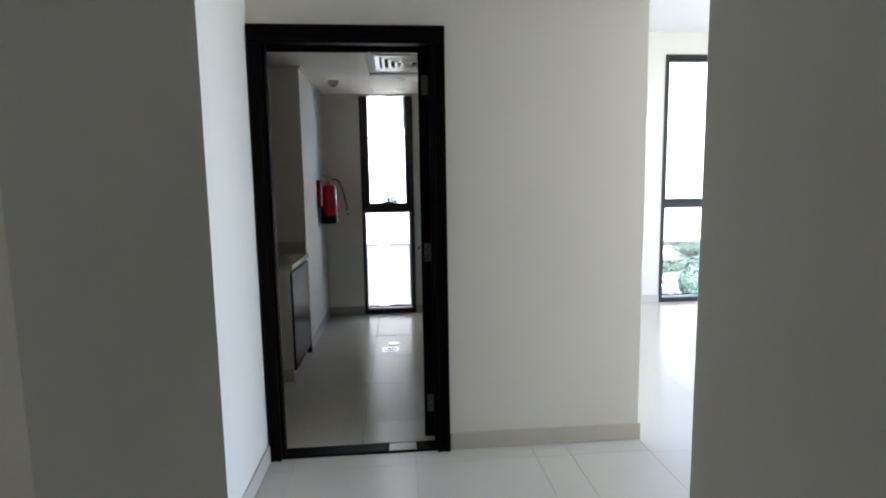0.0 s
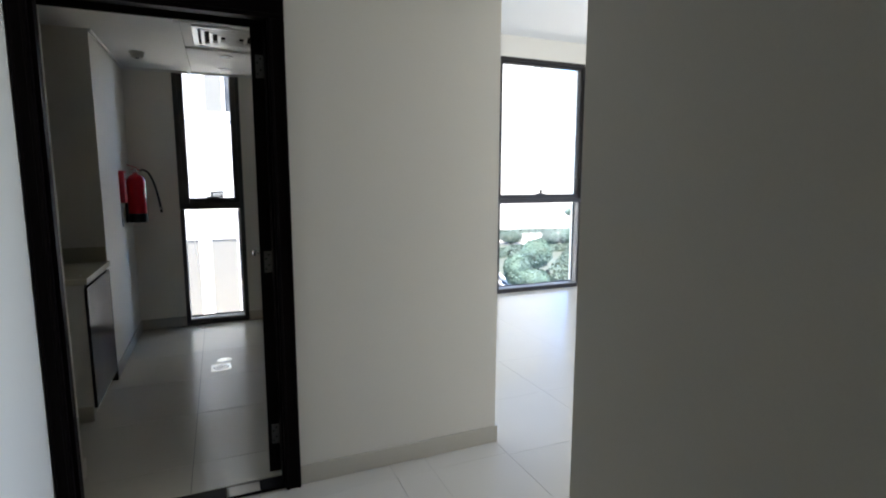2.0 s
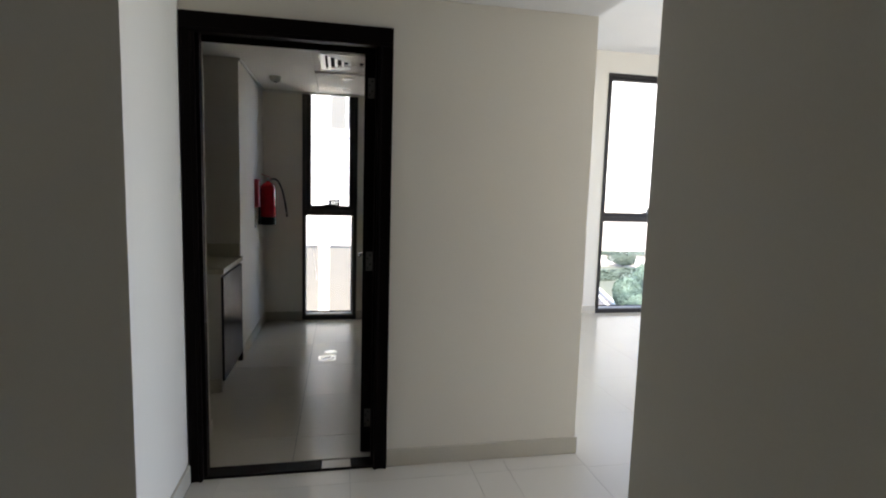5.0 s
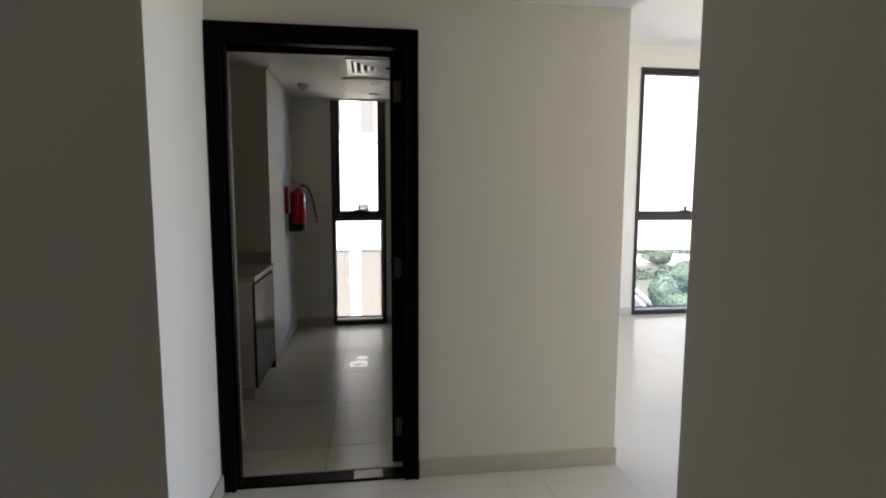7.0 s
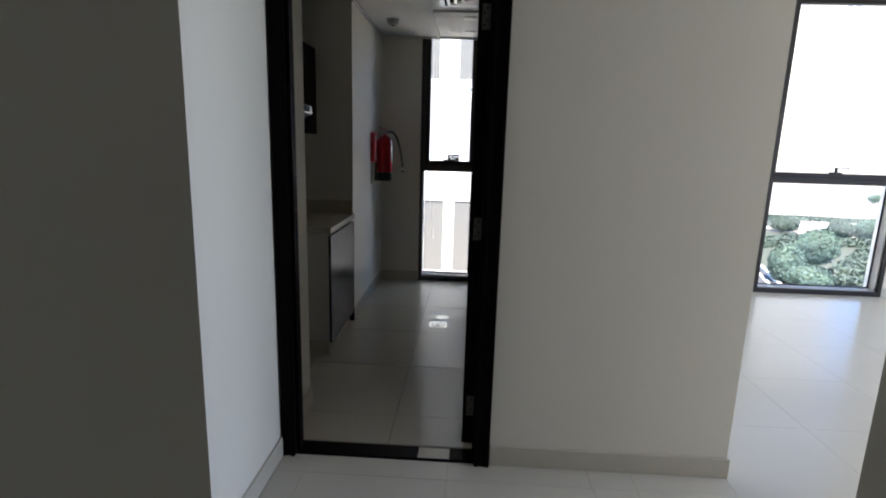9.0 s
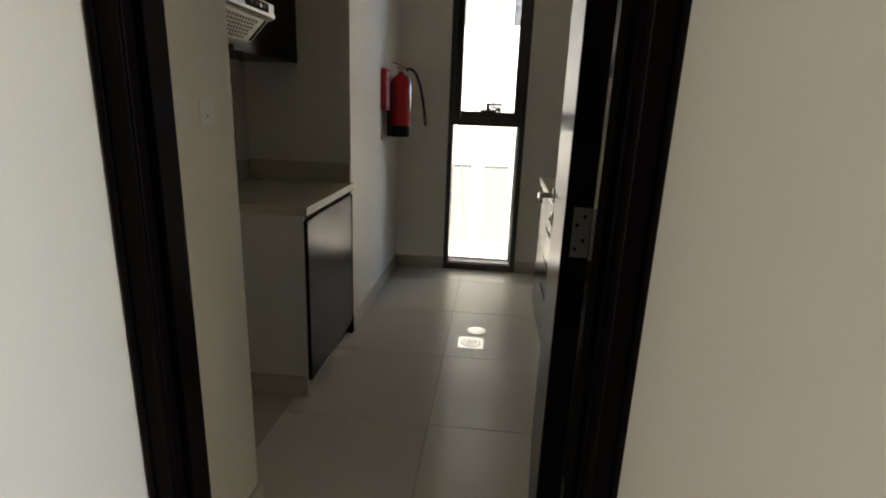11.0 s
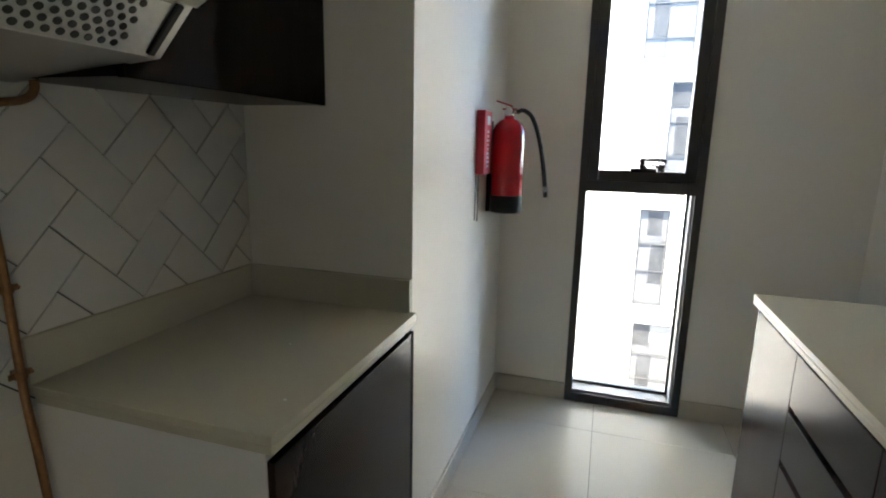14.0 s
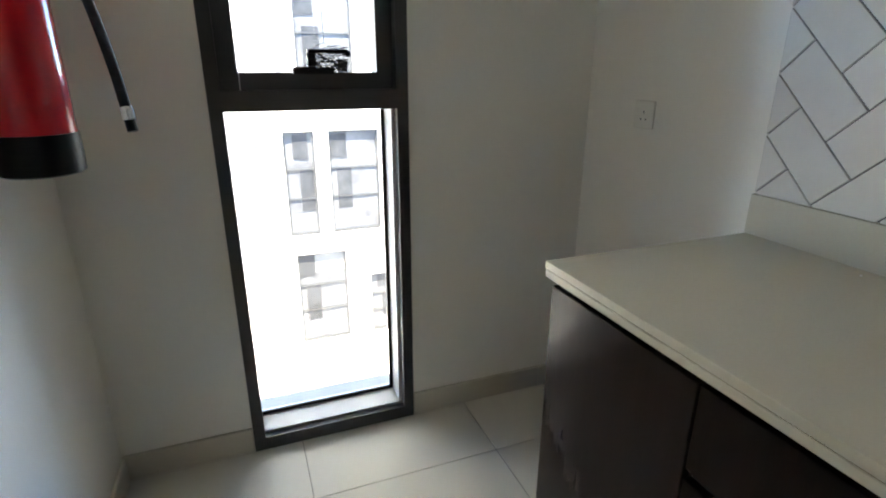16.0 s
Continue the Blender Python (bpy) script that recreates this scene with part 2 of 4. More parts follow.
# ---- plan ----
XL = -0.577                 # corridor's left wall
YD, YK = 2.715, 2.865       # door wall, hall and kitchen faces
YW = 6.028                  # kitchen window wall
XS = -0.662                 # wall that carries the extinguisher
XB = -1.250                 # back wall of the cooker recess
XR = 1.055                  # kitchen's right wall
XE = 1.499                  # end of the door wall
XK = 1.205                  # living room face of the kitchen wall
YA, YB, YC = 3.210, 3.908, 4.641   # recess: start, cabinet side, far wall
CK, CH, CL = 2.515, 2.434, 3.250   # ceilings: kitchen, hall, living room
GROUND = -4.80


def boxes(*specs):
    bm = bmesh.new()
    for s in specs:
        add_box(bm, *s)
    return bm


# ---- structure ----
floor = solid("floor", box(-2.4, 6.6, -1.9, 6.35, -0.20, -0.004), GROUT, "grouted screed under pale beige porcelain floor tiles", "floor")

WL0, WL1, WLT = 3.373, 4.700, 2.990   # living room window
WK0, WK1 = -0.253, 0.345              # kitchen window
WT = 0.235                            # thickness of the kitchen's outer wall

wall_door = solid("wall_door", boxes(
    (XL - 0.15, -0.552, YD, YK, -0.004, CK + 0.1), (0.378, XE, YD, YK, -0.004, CL), (-0.552, 0.378, YD, YK, 2.245, CK + 0.1)),
    PAINT, "white painted wall with the kitchen doorway in it", "wall")
wall_kitchen_right = solid("wall_kitchen_right", box(XR, XK, YK, 6.35, -0.004, CL), GLOSS_PAINT, "white satin wall between kitchen and living room", "wall")
wall_window = solid("wall_window", boxes(
    (XB - 0.2, WK0, YW, YW + WT, -0.004, CK + 0.1), (WK1, XR, YW, YW + WT, -0.004, CK + 0.1), (WK0, WK1, YW, YW + WT, -0.2, 0.0), (WK0, WK1, YW, YW + WT, CK + 0.09, CK + 0.1)),
    GLOSS_PAINT, "white painted kitchen wall around a tall narrow window", "wall")
wall_extinguisher = solid("wall_extinguisher", box(XB - 0.15, XS, YC, YW, -0.004, CK + 0.1), GLOSS_PAINT, "white painted wall block carrying the fire extinguisher", "wall")
wall_recess = solid("wall_recess", box(XB - 0.15, XB, YA, YC, -0.004, CK + 0.1), PAINT, "white painted back wall of the cooker recess", "wall")
wall_kitchen_left = solid("wall_kitchen_left", box(XB - 0.15, -0.593, YK, YA, -0.004, CK + 0.1), PAINT, "white painted short wall beside the kitchen door", "wall")
wall_corridor = solid("wall_corridor", box(-2.4, XL, 2.034, YD, -0.004, CH + 0.1), PAINT, "white painted corridor wall block beside the kitchen door", "wall")
wall_entry_left = solid("wall_entry_left", box(-0.565, -0.40, -1.9, 0.723, -0.004, CH + 0.1), PAINT, "white painted wall of the entrance hall", "wall")
wall_alcove = solid("wall_alcove", boxes((-2.4, -2.25, -1.9, 2.034, -0.004, CH + 0.1)), PAINT, "white painted end wall of the side passage", "wall")
wall_near_right = solid("wall_near_right", box(1.066, 1.22, -1.75, 1.457, -0.004, CH + 0.1), PAINT, "white painted corridor wall ending at the living room", "wall")
# out of view; its darker colour dims the light reaching the door wall
wall_living_south = solid("wall_living_south", box(1.22, 6.8, 0.25, 0.40, -0.004, CL), LOW_BOUNCE, "unseen living room wall, coloured darker to limit bounced light", "wall")
wall_entry_back = solid("wall_entry_back", boxes((-2.4, 1.22, -1.9, -1.75, -0.004, CH + 0.1)), PAINT, "white painted wall behind the entrance hall", "wall")
wall_living_window = solid("wall_living_window", boxes(
    (XK, WL0, 6.1, 6.35, -0.004, CL), (WL1, 6.6, 6.1, 6.35, -0.004, CL), (WL0, WL1, 6.1, 6.35, WLT, CL), (WL0, WL1, 6.1, 6.35, -0.2, 0.0)),
    PAINT, "white painted living room wall around a large window", "wall")
# opening sized and placed for the daylight lamp; never in view
wall_living_east = solid("wall_living_east", boxes(
    (6.6, 6.8, 0.40, 1.2, -0.004, CL), (6.6, 6.8, 4.0, 6.35, -0.004, CL), (6.6, 6.8, 1.2, 4.0, 2.9, CL), (6.6, 6.8, 1.2, 4.0, -0.2, 0.1)),
    PAINT, "white painted living room wall with an opening added for the daylight lamp", "wall")

ceiling_hall = solid("ceiling_hall", boxes((-2.4, XE, -1.9, YD, CH, CH + 0.08), (XE - 0.02, XE, 0.40, YD, CH + 0.08, CL)), CEIL, "white plasterboard hall ceiling with a dropped edge", "ceiling")
ceiling_living = solid("ceiling_living", box(XE - 0.02, 6.8, 0.25, 6.35, CL, CL + 0.1), CEIL, "white living room ceiling", "ceiling")
ceiling_roof = solid("ceiling_slab", box(-2.4, XE - 0.02, -1.9, 6.35, CL, CL + 0.1), CEIL, "concrete slab above the dropped ceilings", "ceiling")
ceiling_kitchen = solid("ceiling_kitchen", boxes(
    (XB, -0.093, YK, YW, CK, CK + 0.04), (-0.087, XR, YK, 4.157, CK, CK + 0.04), (-0.087, XR, 4.163, 4.947, CK, CK + 0.04), (-0.087, XR, 4.953, YW, CK, CK + 0.04),
    (-0.108, -0.072, 4.16, YW, CK - 0.016, CK + 0.01), (-0.072, XR, 4.142, 4.178, CK - 0.014, CK + 0.01), (-0.072, XR, 4.935, 4.965, CK - 0.014, CK + 0.01),
    (XS, XR, YW - 0.018, YW, CK - 0.018, CK), (XS, XS + 0.018, YC, YW - 0.018, CK - 0.018, CK)),
    CEIL, "white panelled kitchen ceiling with slim cover strips", "ceiling")

# skirting, butted at the corners
def skirting(x0, x1, y0, y1):
    return tagged(new("baseboard", mesh_of("baseboard", box(x0, x1, y0, y1, 0.0, 0.098, 0.003, 1), SKIRT)), "beige porcelain skirting tile along the wall foot", "baseboard", kind="structure")


SK = 0.012
skirting(0.411, XE + SK, YD - SK, YD)
skirting(XE, XE + SK, YD, YK + SK)
skirting(XK + SK, XE, YK, YK + SK)
skirting(XK, XK + SK, YK, 6.1 - SK)
skirting(XL, XL + SK, 2.034, YD - 0.027)
skirting(XL - 1.5, XL + SK, 2.034 - SK, 2.034)
skirting(1.066 - SK, 1.066, -1.75, 1.457 + SK)
skirting(1.066, 1.22, 1.457, 1.457 + SK)
skirting(XK, WL0 - 0.001, 6.1 - SK, 6.1)
skirting(WL1 + 0.001, 6.6, 6.1 - SK, 6.1)
skirting(XS, WK0 - 0.001, YW - SK, YW)
skirting(WK1 + 0.001, XR, YW - SK, YW)
skirting(XS, XS + SK, YC, YW - SK)
skirting(XR - SK, XR, 5.30, YW - SK)
skirting(-0.593, -0.593 + SK, 2.89, YA + SK)
skirting(XB, -0.593, YA, YA + SK)
skirting(XB, XB + SK, YA + SK, YB - SK)
skirting(XB, -0.672, YB - SK, YB)
skirting(-0.40, -0.40 + SK, -1.75, 0.723 + SK)


# ---- windows ----
def window(name, x0, x1, z1, y, zm, sash_in, label, handle_x, metal, lining, depth):
    """Tall window: outer frame, fixed lower pane, framed upper sash with a handle."""
    w = thing(name, ((x0 + x1) / 2, y, 0), label, "window", kind="structure")
    f, d1 = 0.038, y + depth
    part("window_frame", boxes((x0, x0 + f, y - 0.012, d1, 0.0, z1), (x1 - f, x1, y - 0.012, d1, 0.0, z1), (x0 + f, x1 - f, y - 0.012, d1, 0.0, 0.05), (x0 + f, x1 - f, y - 0.012, d1, z1 - 0.035, z1),
                               (x0 + f, x1 - f, y - 0.012, d1, zm - 0.06, zm)), metal, w)
    part("window_sill", box(x0 + f, x1 - f, y + 0.01, y + 0.14, 0.05, 0.062, 0.002, 1), lining, w, "metal inner sill")
    part("reveal_strip", box(x1 - f - 0.012, x1 - f, y + 0.02, y + 0.14, 0.062, zm - 0.06), lining, w, "metal side lining")
    p = part("pane", box(x0 + f, x1 - f, y + 0.125, y + 0.133, 0.062, zm - 0.06), GLASS, w)
    p.visible_shadow = False
    part("glazing_bead", boxes((x0 + f, x1 - f, y + 0.112, y + 0.122, 0.062, 0.074), (x1 - f - 0.024, x1 - f - 0.012, y + 0.112, y + 0.122, 0.074, zm - 0.07)), BLACK, w)
    s = sash_in
    a0, a1 = x0 + f, x1 - f
    sash = part("sash", boxes((a0, a0 + s, y + 0.03, y + 0.10, zm, z1 - 0.035), (a1 - s, a1, y + 0.03, y + 0.10, zm, z1 - 0.035),
                              (a0 + s, a1 - s, y + 0.03, y + 0.10, zm, zm + 0.05), (a0 + s, a1 - s, y + 0.03, y + 0.10, z1 - 0.07, z1 - 0.035)), metal, w)
    q = part("pane", box(a0 + s, a1 - s, y + 0.06, y + 0.068, zm + 0.05, z1 - 0.07), GLASS, sash)
    q.visible_shadow = False
    hx = handle_x
    part("window_handle", join(box(hx - 0.062, hx + 0.062, y + 0.002, y + 0.03, zm + 0.045, zm + 0.066, 0.004, 1), box(hx - 0.020, hx + 0.006, y - 0.016, y + 0.012, zm + 0.066, zm + 0.116, 0.005, 2),
                               box(hx - 0.020, hx + 0.100, y - 0.034, y - 0.014, zm + 0.103, zm + 0.116, 0.005, 2), box(hx + 0.088, hx + 0.106, y - 0.033, y - 0.015, zm + 0.094, zm + 0.111, 0.005, 2)), BLACK, w, "black lever handle on the upper sash")
    return w


window_1 = window("window_1", WK0, WK1, CK + 0.09, YW, 1.245, 0.053, "tall narrow dark bronze aluminium window, closed", 0.055, ALU, ALU_IN, 0.147)
window_2 = window("window_2", WL0, WL1, WLT, 6.10, 1.235, 0.03, "large floor-to-ceiling dark bronze aluminium window, closed", 4.03, ALU_DARK, ALU_IN, 0.147)
# thin wires wound round the kitchen handle, and the blind cord in the glass
wb = bmesh.new()
rw = random.Random(4)
for k in range(12):
    c = [(0.055 + rw.uniform(-0.02, 0.100), YW - 0.022 + rw.uniform(-0.014, 0.02), 1.245 + rw.uniform(0.056, 0.130)) for _ in range(6)]
    add_tube(wb, curve_points(c, 6), 0.0012, 5)
for k in range(7):
    c = [(0.135 + rw.uniform(-0.02, 0.02), YW - 0.018 + rw.uniform(-0.012, 0.012), 1.245 + rw.uniform(0.050, 0.090)) for _ in range(6)]
    add_tube(wb, curve_points(c, 6), 0.0020, 5)
add_tube(wb, curve_points([(-0.06, YW - 0.005, 1.297), (-0.02, YW - 0.006, 1.300), (0.02, YW - 0.015, 1.31), (0.05, YW - 0.02, 1.34)], 6), 0.0016, 5)
part("wire_tangle", wb, BLACK, window_1, "thin black wire wound about the handle")
cb = bmesh.new()
add_tube(cb, curve_points([(0.085, YW - 0.02, 1.375), (0.092, YW + 0.03, 1.62), (0.115, YW + 0.05, 2.1)], 8), 0.0013, 5)
part("cord", cb, BLACK, window_1, "thin dark hanging cord")
cb = bmesh.new()
add_tube(cb, curve_points([(-0.135, YW - 0.006, 2.35), (-0.15, YW - 0.008, 1.6), (-0.16, YW - 0.008, 1.2), (-0.13, YW + 0.05, 0.75), (-0.10, YW + 0.08, 0.45)], 8), 0.0014, 5)
part("cord", cb, PLASTIC, window_1, "thin pale hanging cord")

# unseen window frame, added round the daylight lamp
window_3 = thing("window_3", (6.7, 2.6, 0.1), "unseen window added in the living room's side wall for the daylight lamp", "window", kind="structure")
part("window_frame", boxes((6.66, 6.74, 1.2, 1.26, 0.1, 2.9), (6.66, 6.74, 3.94, 4.0, 0.1, 2.9), (6.66, 6.74, 1.26, 3.94, 0.1, 0.16), (6.66, 6.74, 1.26, 3.94, 2.84, 2.9), (6.66, 6.74, 2.57, 2.63, 0.16, 2.84)), ALU, window_3)

# ---- kitchen door ----
door_frame = thing("door_frame", (-0.087, YD, 0), "dark wenge-stained wooden door frame round the kitchen doorway", "door frame", kind="structure")
FX0, FX1, FZ, AW, AT = XL + 0.003, 0.409, 2.274, 0.070, 0.090
JL, JR, JT = -0.530, 0.354, 2.215      # clear opening


def architrave(y0, y1, x0, x1, l1, r0):
    if y0 < YD:
        part("architrave", box(x0, l1, y0, y1, 0, FZ - AT, 0.004), FRAME_WOOD, door_frame)
    part("architrave", box(r0, x1, y0, y1, 0, FZ - AT, 0.004), FRAME_WOOD, door_frame)
    part("architrave", box(x0, x1, y0, y1, FZ - AT + 0.0005, FZ, 0.004), FRAME_WOOD, door_frame)
    if y0 < YD:
        for xa in (x0 + 0.002, l1 - 0.018, r0 + 0.004, x1 - 0.016):
            part("bead", box(xa, xa + 0.014, y0 - 0.006, y0, 0, FZ - AT, 0.003), FRAME_WOOD, door_frame)
        for za in (FZ - AT + 0.004, FZ - 0.018):
            part("bead", box(x0 + 0.002, x1 - 0.002, y0 - 0.006, y0, za, za + 0.014, 0.003), FRAME_WOOD, door_frame)


architrave(YD - 0.027, YD + 0.004, FX0, FX1, FX0 + 0.064, FX1 - 0.072)
architrave(YK - 0.004, YK + 0.018, FX0 - 0.016, FX1 + 0.030, JL - 0.004, JR + 0.006)
part("jamb", boxes((-0.552, JL, YD + 0.004, YD + 0.127, 0, JT), (JL, JL + 0.034, YD + 0.01, YD + 0.062, 0, JT)), FRAME_WOOD, door_frame)
part("jamb", boxes((JR, 0.378, YD + 0.004, YK - 0.004, 0, JT), (JR - 0.024, JR, YD + 0.03, YD + 0.10, 0, JT)), FRAME_WOOD, door_frame)
part("head_jamb", boxes((-0.552, 0.378, YD + 0.004, YK - 0.004, JT, 2.245), (JL, JR, YD + 0.03, YD + 0.10, JT - 0.012, JT)), FRAME_WOOD, door_frame)
strike = part("strike_plate", boxes((JL, JL + 0.002, YD + 0.093, YD + 0.121, 0.895, 1.108)), CHROME, door_frame, "satin steel strike plate")
part("latch_hole", boxes((JL + 0.002, JL + 0.0026, YD + 0.099, YD + 0.115, 1.020, 1.052), (JL + 0.002, JL + 0.0026, YD + 0.099, YD + 0.115, 0.950, 0.985)), GAP, strike)
part("seal_strip", boxes((JL, JL + 0.006, YD + 0.0625, YD + 0.0675, 0, JT - 0.012)), ALU_IN, door_frame, "pale grey sealing strip")
# worn threshold: two dark lengths, bare mortar between
threshold = thing("threshold", (-0.09, YD + 0.04, 0), "dark wooden threshold strip with a piece broken out", "threshold", kind="structure")
part("strip", box(JL + 0.001, 0.070, YD - 0.006, YD + 0.095, -0.003, 0.012, 0.003, 1), FRAME_WOOD, threshold)
part("strip", box(0.222, JR - 0.001, YD - 0.006, YD + 0.095, -0.003, 0.012, 0.003, 1), FRAME_WOOD, threshold)
part("strip_edge", box(0.0705, 0.2215, YD - 0.006, YD + 0.006, -0.003, 0.010, 0.002, 1), FRAME_WOOD, threshold)
part("mortar_bed", box(0.0705, 0.2215, YD + 0.0065, YD + 0.095, -0.003, 0.004), TILE, threshold, "bare pale mortar patch")

DX, DW, DH, DT, DY = 0.277, 0.870, 2.200, 0.057, YK + 0.006
door = thing("door_1", (DX, DY, 0.008), "open dark wood veneer kitchen door with satin steel handle", "door", kind="structure")
leaf = part("leaf", box(DX, DX + DT, DY, DY + DW, 0.008, DH, 0.003), LEAF_WOOD, door)
part("hinge_edge", box(DX + 0.0015, DX + DT - 0.0015, DY - 0.0012, DY, 0.012, DH - 0.004), FRAME_WOOD, door, "dark lipping of the hinge edge")
hy, hz = DY + DW - 0.065, 1.042
for sx, xf in ((-1, DX), (1, DX + DT)):
    m = pose(xf, hy, hz, 0, 90 * sx, 0)
    part("door_handle", join(cyl(m, 0.026, 0.009, 28, bevel=0.002), cyl(m @ Matrix.Translation((0, 0, 0.009)), 0.010, 0.040, 18),
                             box(min(xf + sx * 0.043, xf + sx * 0.060), max(xf + sx * 0.043, xf + sx * 0.060), hy - 0.125, hy + 0.010, hz - 0.009, hz + 0.009, 0.006, 3)), CHROME, door, "satin steel lever handle", True)
    m = pose(xf, hy, hz - 0.085, 0, 90 * sx, 0)
    part("key_rose", join(cyl(m, 0.024, 0.008, 24, bevel=0.002), cyl(m @ Matrix.Translation((0, 0, 0.008)), 0.008, 0.006, 14)), CHROME, door, "satin steel key rose", True)
for z in (0.160, 1.045, 1.960):
    hg = part("hinge", join(box(DX + 0.018, DX + 0.055, DY - 0.0042, DY - 0.0014, z, z + 0.105, 0.001, 1), *[cyl(pose(DX + DT + 0.006, DY - 0.008, z + 0.0212 * k), 0.0068, 0.0202, 14, bevel=0.001) for k in range(5)],
                            box(DX + DT + 0.008, DX + DT + 0.018, DY - 0.0105, DY - 0.0075, z, z + 0.105)), HINGE_STEEL, door, "dull steel butt hinge")
    for dx, dz in ((-0.008, 0.018), (0.006, 0.037), (-0.008, 0.068), (0.006, 0.087)):
        part("screw", cyl(pose(DX + 0.035 + dx, DY - 0.004, z + dz, 90), 0.0042, 0.0010, 10), GAP, hg, "dark countersunk screw")
part("lock_plate", box(DX + 0.010, DX + 0.034, DY + DW, DY + DW + 0.0015, hz - 0.14, hz + 0.08), CHROME, door, "satin steel lock plate")
door.matrix_basis = Matrix.Translation((DX, DY, 0.008)) @ pose(0, 0, 0, 0, 0, -5.1)


# ---- cabinets ----
def slab_front(x0, x1, y0, y1, z0, z1):
    return box(x0, x1, y0, y1, z0, z1, 0.0015, 1)


cab_l = thing("base_cabinet", (-0.95, 4.27, 0), "dark wood base cabinet with a white side panel in the recess", "cabinet", "base cabinets")
part("side_panel", box(XB + 0.003, -0.668, YB, YB + 0.018, 0.0, 0.862), WHITE_BOARD, cab_l, "white laminate side panel")
part("carcass", boxes((XB + 0.003, -0.672, YB + 0.019, YC - 0.004, 0.10, 0.855)), WHITE_BOARD, cab_l)
part("plinth", box(-0.705, -0.690, YB + 0.02, YC - 0.003, 0.0, 0.10), SKIRT, cab_l, "beige tile plinth")
part("plinth_end", box(-0.689, -0.650, YC - 0.03, YC - 0.003, 0.0, 0.10, 0.002, 1), VENEER, cab_l)
part("door", slab_front(-0.670, -0.651, YB + 0.003, YC - 0.035, 0.080, 0.838), VENEER, cab_l)
part("channel", box(-0.690, -0.6705, YB + 0.004, YC - 0.006, 0.838, 0.861), GAP, cab_l, "dark finger channel")
part("filler", box(-0.690, -0.6535, YC - 0.033, YC - 0.004, 0.10, 0.838), GAP, cab_l, "black filler strip")


def worktop(name, x0, x1, y0, y1, front_is_min, label, seam):
    w = thing(name, ((x0 + x1) / 2, (y0 + y1) / 2, 0.862), label, "worktop")
    part("slab", box(x0, x1, y0, y1, 0.8795 + seam, 0.900, 0.002, 2), QUARTZ, w)
    a, b = x0 + (0.001 if front_is_min else 0.02), x1 - (0.02 if front_is_min else 0.001)
    part("edge_strip", box(a, b, y0 + 0.001, y1 - 0.001, 0.862, 0.8795, 0.0015, 1), QUARTZ, w)
    part("glue_joint", box(a + 0.0025, b - 0.0025, y0 + 0.0035, y1 - 0.0035, 0.8795, 0.8795 + seam), GAP, w, "thin dark glue joint")
    return w


wt_l = worktop("worktop", XB + 0.003, -0.645, YB - 0.012, YC - 0.002, False, "cream quartz worktop in the cooker recess", 0.0006)
part("upstand", box(XB + 0.003, XB + 0.018, YB - 0.012, YC - 0.002, 0.9005, 1.005, 0.002, 1), QUARTZ, wt_l)
part("upstand", box(XB + 0.0185, -0.662, YC - 0.020, YC - 0.002, 0.9005, 1.005, 0.002, 1), QUARTZ, wt_l)

wt_r = worktop("worktop", 0.432, XR - 0.003, 2.96, 5.285, True, "long cream quartz worktop along the kitchen wall", 0.002)
part("upstand", box(XR - 0.018, XR - 0.003, 2.96, 5.285, 0.9005, 1.005, 0.002, 1), QUARTZ, wt_r)


def base_unit(y0, y1, fronts, label):
    """Right-hand base unit; fronts: (z0, z1) of each front."""
    u = thing("base_cabinet", (0.75, (y0 + y1) / 2, 0), label, "cabinet", "base cabinets")
    part("carcass", box(0.474, XR - 0.004, y0 + 0.001, y1 - 0.001, 0.10, 0.855), WHITE_BOARD if y1 < 5.2 else VENEER, u)
    part("plinth", box(0.50, 0.515, y0 + 0.001, y1 - 0.001, 0.0, 0.10), VENEER, u)
    part("channel", box(0.4735, 0.490, y0 + 0.002, y1 - 0.002, 0.838, 0.861), GAP, u, "dark finger channel")
    for k, (z0, z1) in enumerate(fronts):
        d = part("drawer_front" if len(fronts) > 1 else "door", slab_front(0.452, 0.471, y0 + 0.0008, y1 - 0.0016, z0, z1), VENEER, u)
        if len(fronts) > 1 and k < len(fronts) - 1:
            part("finger_groove", box(0.4725, 0.4738, y0 + 0.0025, y1 - 0.0025, z1 - 0.004, fronts[k + 1][0] + 0.004), GAP, u, "black finger groove")
    return u


DRAWERS = [(0.035, 0.300), (0.321, 0.478), (0.499, 0.655), (0.676, 0.838)]
base_unit(4.855, 5.283, [(0.035, 0.838)], "dark wood base cabinet with one door, at the run's open end")
base_unit(4.345, 4.854, DRAWERS, "dark wood drawer unit with black finger grooves")
base_unit(3.80, 4.344, [(0.035, 0.838)], "dark wood base cabinet with one plain door under the worktop")
base_unit(3.25, 3.799, [(0.035, 0.838)], "dark wood base cabinet with one plain door under the worktop")
base_unit(2.965, 3.249, [(0.035, 0.838)], "narrow dark wood base cabinet behind the open door")


def wall_unit(x0, x1, y0, y1, z0, z1, door_at_max, label):
    u = thing("wall_cabinet", ((x0 + x1) / 2, (y0 + y1) / 2, z0), label, "cabinet", "wall cabinets")
    b0, b1 = (x0, x1 - 0.020) if door_at_max else (x0 + 0.020, x1)
    part("carcass", box(b0, b1, y0 + 0.001, y1 - 0.001, z0 + 0.002, z1), VENEER, u)
    d0, d1 = (x1 - 0.019, x1) if door_at_max else (x0, x0 + 0.019)
    part("door", slab_front(d0, d1, y0 + 0.0025, y1 - 0.0025, z0, z1), VENEER, u)
    return u


